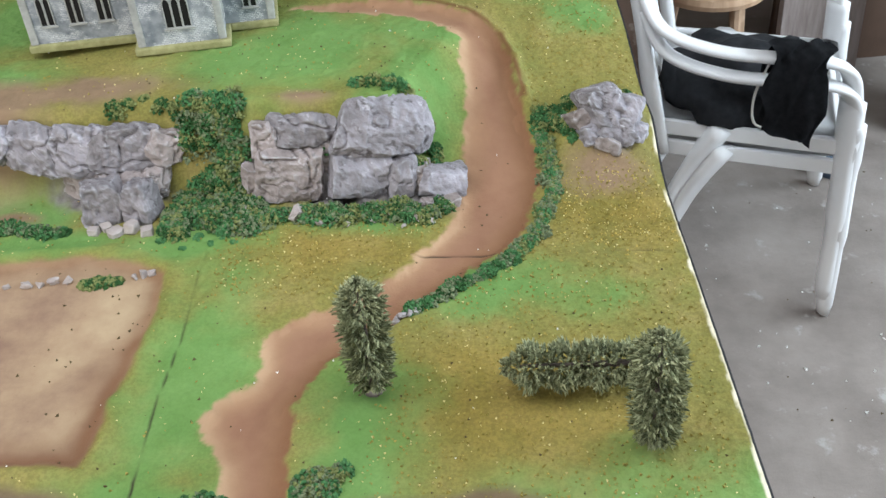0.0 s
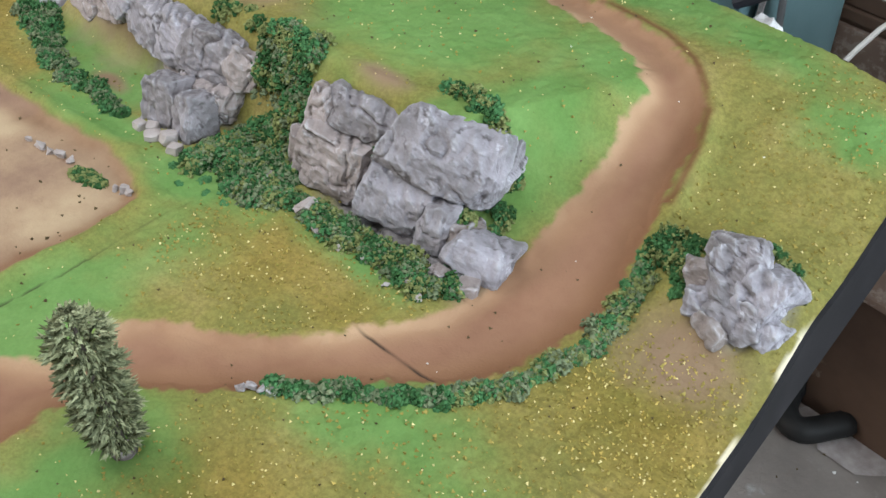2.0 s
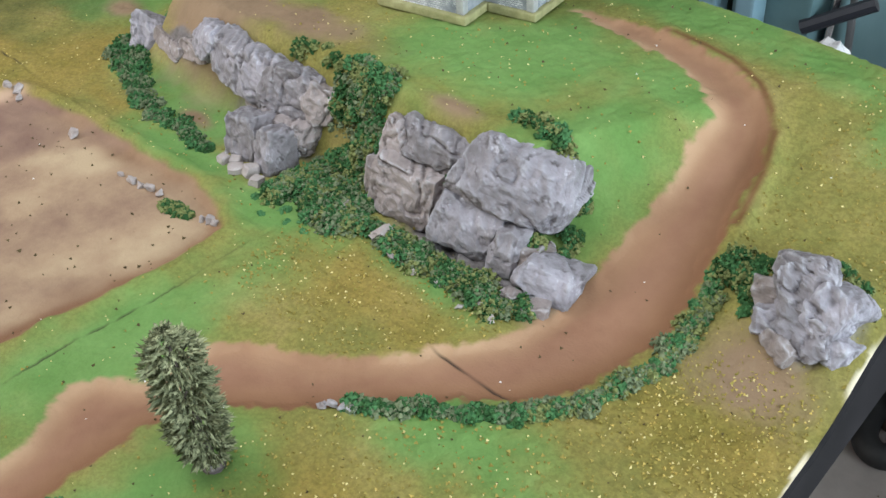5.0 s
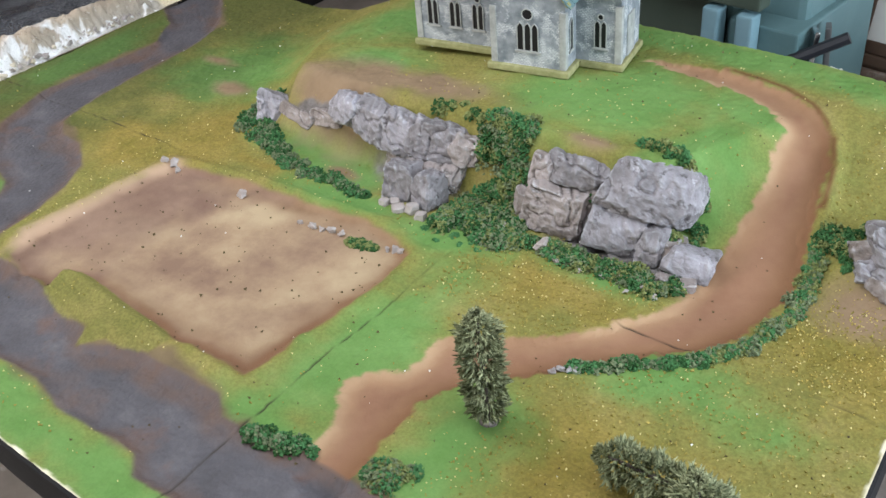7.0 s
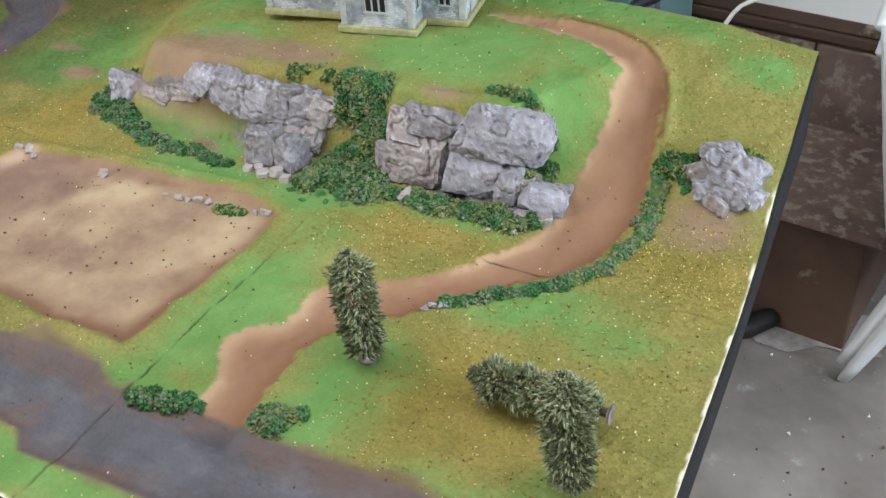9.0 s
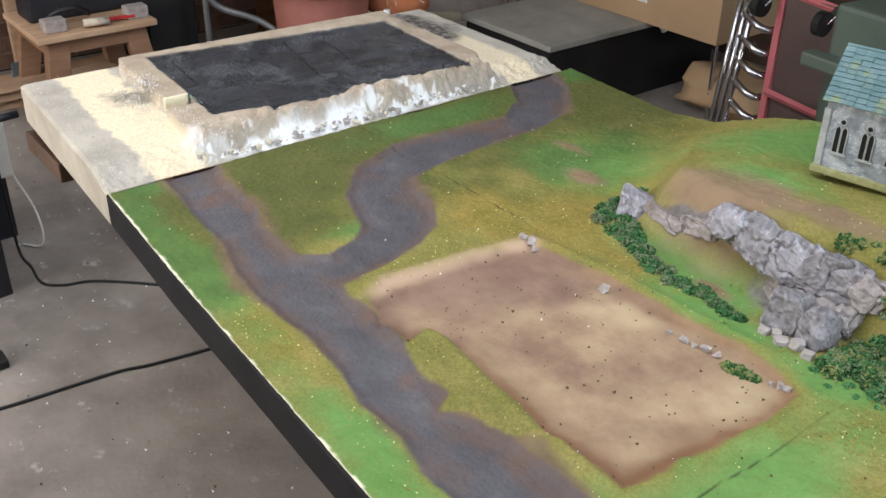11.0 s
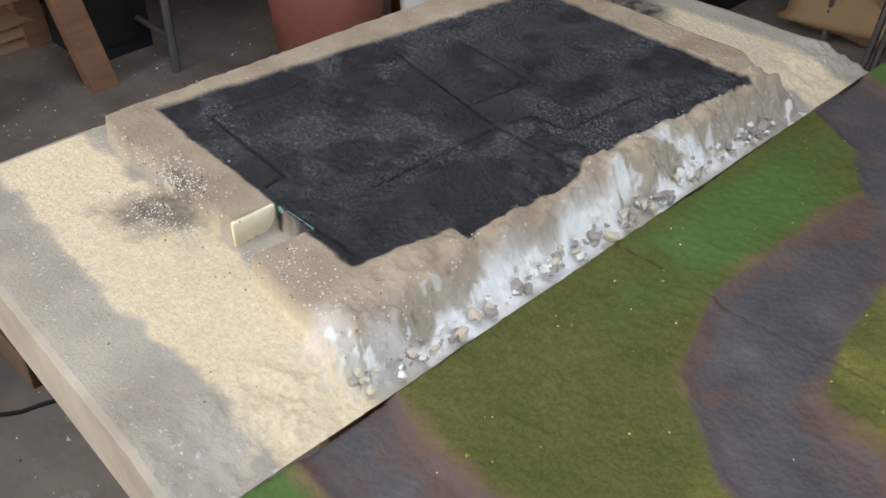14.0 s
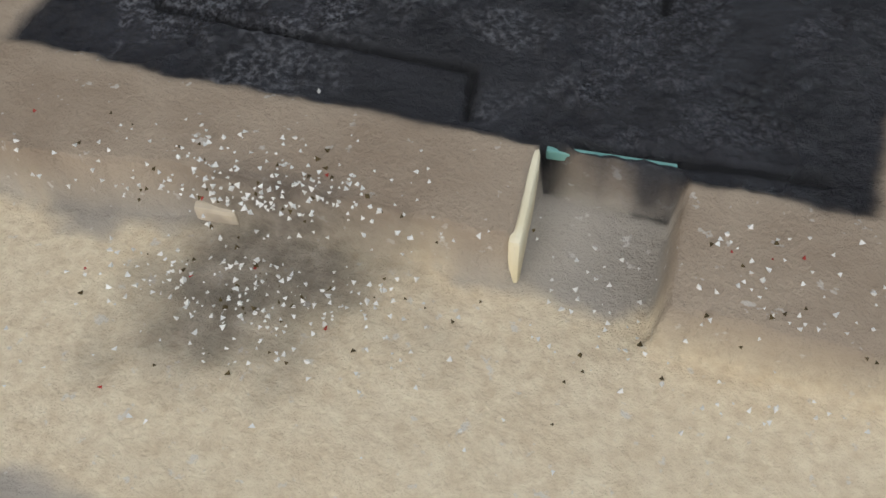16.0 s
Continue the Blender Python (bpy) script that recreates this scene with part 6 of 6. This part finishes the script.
    part("cabinet_door", boxed((.157, -.11, .05), (.17, .11, 1.08), .004), M["chest"], t, "dull black door")
    part("door_handle", boxed((.17, .06, .60), (.182, .075, .70), .003), M["grey_metal"], t)
    t = thing("folded_chair_frame", pose(-3.25, .75, 0), "grey tubular frame of a folded chair", "chair frame")
    part("long_tube", tube(bmesh.new(), smooth_line([(-.02, -.16, .60), (.0, -.10, .50), (.10, .05, .43), (.20, .14, .30), (.24, .18, .0)]), .014, 8), M["grey_metal"], t, smooth=True)
    part("short_tube", tube(bmesh.new(), smooth_line([(.02, .06, .36), (.12, .2, .32), (.18, .26, .2), (.2, .28, 0)]), .014, 8), M["grey_metal"], t, smooth=True)
    # big red pot, broken rim
    t = thing("large_flower_pot", pose(-3.02, 1.0, 0), "large red plastic flower pot with a broken rim", "flower pot")
    prof = [(0, .02), (.145, .0), (.155, .01), (.202, .600), (.188, .600), (.145, .03), (0, .03)]
    part("pot_body", lathe(bmesh.new(), prof, 48), M["terracotta"], t, smooth=True)
    part("pot_rim", lathe(bmesh.new(), [(.190, .602), (.204, .580), (.244, .614), (.250, .630), (.240, .636), (.190, .606)], 48, lambda k: 2 <= k <= 5), M["terracotta_rim"], t, "dusty pale broken rim", True)
    t = thing("small_clay_pot", pose(-2.98, 1.36, 0), "chipped orange clay pot with dry stalks", "flower pot")
    part("pot_body", lathe(bmesh.new(), [(0, .01), (.09, 0), (.12, .44), (.135, .445), (.14, .52), (.125, .525), (.11, .44), (0, .43)], 30), M["orange_clay"], t, smooth=True)
    rnd = random.Random(4)
    for k in range(14):
        a = rnd.random() * 6.28
        part("dry_stalk", tube(bmesh.new(), [(.05 * math.cos(a), .05 * math.sin(a), .44), (.10 * math.cos(a + .4), .10 * math.sin(a + .4), .53), (.17 * math.cos(a + .6), .17 * math.sin(a + .6), .50)], .0022, 4), M["foam"], t)
    bm = lathe(bmesh.new(), [(0, 0), (.045, 0), (.05, .30), (.03, .40), (.014, .44), (.014, .50), (0, .50)], 18)
    single("white_bottle", bm, M["white_plastic"], pose(-2.82, 1.19, 0), "white plastic bottle beside the pots", "bottle", smooth=True)
    # slatted folding chair and sheet boards against the wall
    t = thing("slatted_folding_chair", pose(-3.50, 2.08, 0, 0, 0, -36), "weathered grey wooden folding chair leaning back", "chair")
    for y in (-.24, .22):
        part("side_rail", slat(bmesh.new(), (.15, y - .02, 0), (-.12, y + .16, 1.0), .055, .028), M["grey_wood"], t)
    for k in range(8):
        f = .14 + k * .10
        part("seat_slat", slat(bmesh.new(), (.15 - .27 * f + .02, -.24 + .16 * f, f), (.15 - .27 * f + .02, .20 + .16 * f, f), .014, .062), M["grey_wood"], t)
    part("brace", slat(bmesh.new(), (.20, -.22, .05), (-.02, -.06, .75), .03, .02), M["pine"], t, "pale wooden brace")
    for x, y, h, w, mat, lab in ((-3.95, 1.42, 1.5, .44, "old_wood", "orange-brown ribbed board leaning on the wall"), (-3.88, 1.78, 1.45, .46, "pale_board", "pale brown hardboard sheet leaning on the wall"), (-3.80, 2.12, 1.6, .40, "foam_cut", "cream sheet board leaning on the wall"), (-3.72, 2.44, 1.4, .42, "pale_board", "wide pale brown board leaning on the wall")):
        single("sheet_board", boxed((-.009, -w / 2, 0), (.009, w / 2, h), .002), M[mat], pose(x, y, 0, 0, -7, -25), lab, "board", "leaning sheet boards")
    for y in (2.60, 2.74):
        single("timber_post", boxed((-.03, -.035, 0), (.03, .035, 1.4), .004), M["old_wood"], pose(-3.35, y, 0, 0, -8, 0), "reddish-brown timber post leaning upright", "timber", "timber posts")
    # saw table with tools on it
    t = thing("saw_table", pose(-2.40, -.555, 0, 0, 0, 8), "black metal saw table with teal patches", "machine table")
    part("cabinet", boxed((-.55, -.75, .04), (0, 0, .66), .008), M["black_plastic"], t)
    part("worktop", boxed((-.58, -.78, .66), (.02, .02, .69), .005), M["dark_wood"], t, "brown laminated top")
    for z0, z1 in ((.475, .605), (.30, .43), (.115, .245)):
        part("teal_patch", boxed((.0005, -.113, z0), (.004, -.062, z1), .001), M["teal_plastic"], t, "teal painted patch")
    part("corner_rail", boxed((0.0, -.035, 0), (.028, .012, .66), .004), M["black_plastic"], t)
    part("crank", tube(bmesh.new(), [(-.02, .03, .66), (.03, .10, .67)], .014, 12), M["steel"], t, "chrome crank", True)
    part("crank_knob", tube(bmesh.new(), [(.02, .05, .56), (.03, .14, .565)], .011, 10), M["black_plastic"], t, "black crank knob", True)
    single("vice_box", boxed((-.30, -.30, 0), (0, 0, .17), .006), M["red_brown"], pose(-2.62, -.56, .692, 0, 0, 8), "reddish-brown wooden box on the saw table", "box")
    t = thing("grey_plane_body", pose(-2.72, -.62, .864), "grey-blue cast tool body on the box", "machine tool")
    part("base", boxed((-.10, -.16, 0), (.06, .08, .07), .008), M["cast_blue"], t)
    part("turret", tube(bmesh.new(), [(0, -.03, .07), (0, -.03, .17)], [.05, .035], 14), M["cast_blue"], t, smooth=True)
    part("pipe", tube(bmesh.new(), smooth_line([(0, -.05, .17), (.0, -.06, .24), (0, -.14, .25)]), .011, 8), M["white_flex"], t, smooth=True)
    t = thing("power_drill", pose(-2.42, -.66, .692), "teal cordless drill lying on the saw table", "drill")
    part("drill_body", tube(bmesh.new(), [(0, -.14, .06), (0, .0, .075), (0, .05, .07)], [.042, .046, .03], 14), M["teal_plastic"], t, smooth=True)
    part("grip", tube(bmesh.new(), [(0, -.02, .06), (.05, .06, .03), (.07, .10, .025)], [.026, .024, .026], 12), M["teal_plastic"], t, smooth=True)
    part("trigger", boxed((.03, .0, .03), (.05, .022, .05), .004), M["red"], t)
    part("chuck", tube(bmesh.new(), [(0, .05, .07), (0, .10, .068)], [.022, .014], 12), M["black_plastic"], t, smooth=True)
    t = thing("utility_knife", pose(-2.36, -.62, .694, 0, 0, 65), "yellow snap-off utility knife", "knife")
    part("handle", boxed((-.06, -.012, 0), (.09, .012, .012), .004), M["yellow"], t)
    part("blade", boxed((-.11, -.007, .004), (-.06, .007, .006), .0005), M["steel"], t)
    part("slider", boxed((-.03, -.006, .012), (.02, .006, .017), .002), M["black_plastic"], t)
    t = thing("teal_clamp", pose(-2.52, -.52, .692), "teal bar clamp with a chrome screw", "clamp")
    part("bar", boxed((-.02, -.015, 0), (.02, .015, .15), .004), M["teal_metal"], t)
    part("screw", tube(bmesh.new(), [(.04, .03, .0), (.04, .04, .10)], .006, 8), M["steel"], t)
    part("knob", tube(bmesh.new(), [(.04, .04, .10), (.04, .042, .12)], .012, 10), M["black_plastic"], t)
    part("cross_handle", tube(bmesh.new(), [(.04, .01, .03), (.06, .10, .02)], .010, 10), M["steel"], t)
    t = thing("junction_box", pose(-2.74, -.44, 0), "cream plastic power socket box with trailing flex", "socket box")
    part("socket_body", boxed((-.05, -.05, .24), (.05, .05, .44), .012), M["white_flex"], t)
    part("stand", boxed((-.06, -.06, 0), (.0, .03, .24), .006), M["black_plastic"], t)
    # ladder foot with silver tape
    t = thing("taped_trestle", pose(-2.03, -.70, 0), "grey metal trestle foot wrapped in silver tape", "trestle")
    part("leg", slat(bmesh.new(), (.01, .0, .02), (-.16, -.22, .36), .05, .03), M["tape"], t)
    part("foot", boxed((-.03, -.035, 0), (.04, .035, .025), .006), M["black_rubber"], t)
    part("cross_leg", slat(bmesh.new(), (-.30, -.02, .02), (-.42, -.28, .42), .045, .025), M["grey_metal"], t)
    part("cross_foot", boxed((-.33, -.045, 0), (-.26, .02, .03), .006), M["black_rubber"], t)
    # cables on the floor
    for pts, r, mat, lab in (
            ([(-2.58, -.50, .62), (-2.64, -.45, .30), (-2.60, -.45, .03), (-2.50, -.445, .0045), (-2.38, -.45, .0045), (-2.325, -.40, .0045), (-2.29, -.31, .0045), (-2.15, -.16, .0045), (-2.0, -.05, .0045), (-1.8, .0, .0045)], .0045, "black_rubber", "black cable running across the floor"),
            ([(-1.84, -1.05, .0045), (-1.83, -.875, .0045), (-1.81, -.687, .0045), (-1.79, -.45, .0045), (-1.765, -.35, .0045), (-1.74, -.20, .0045), (-1.72, .0, .0045)], .0045, "black_rubber", "black cable under the table edge"),
            ([(-2.72, -.40, .26), (-2.65, -.36, .12), (-2.60, -.37, .02), (-2.66, -.42, .006)], .004, "white_flex", "white flex hanging from the socket box"),
            ([(-4.15, .02, 1.3), (-4.13, .04, .95), (-4.11, .03, .70), (-4.08, .10, .55)], .007, "yellow", "yellow cable hanging on the wall"),
            ([(-4.12, .0, 1.3), (-4.10, -.01, .9), (-4.07, .03, .60), (-4.05, .10, .57)], .007, "black_rubber", "black cable hanging on the wall")):
        single("cable", tube(bmesh.new(), smooth_line(pts, 8), r, 8), M[mat], Matrix(), lab, "cable", smooth=True)
    single("blue_triangle_scrap", boxed((-.002, -.03, 0), (.002, .03, .07), .001), M["cast_blue"], pose(-3.92, -.02, .145, 0, 12, 20), "pale blue card scrap propped on timber", "scrap")
    # crumbs and paint spots on the floor
    rnd = random.Random(77)
    for name, mat, n, sz, lab in (("floor_crumbs", "fleck_white", 900, (.0015, .006), "white plaster crumbs on the floor"), ("floor_dirt", "fleck_dark", 500, (.0015, .005), "dark dirt crumbs on the floor"), ("red_floor_spots", "fleck_red", 50, (.002, .006), "red paint spots on the floor")):
        me = crumbs([(rnd.uniform(-3.6, 1.6), rnd.choice((rnd.uniform(-1.3, .2), rnd.uniform(.0, 1.4))), 0) for _ in range(n)], sz, n)
        me.materials.append(M[mat])
        tagged(new(name, me), lab, "crumbs", kind="stuff")


west_end()


# ---- brick courses of the west wall ----
def bricks():
    wall = bpy.data.objects["wall_west"]
    shape = finish(boxed((0, -.107, -.0325), (.024, .107, .0325), .003), "brick", M["brick"])
    for row in range(16):
        for k in range(18):
            y = -1.05 + k * .225 + (.112 if row % 2 else 0)
            ob = new("brick", shape)
            ob.parent = wall
            ob.location = (X0 - .0395 + .003 * math.sin(row * 5.1 + k * 3.7), y, .04 + row * .075)


bricks()
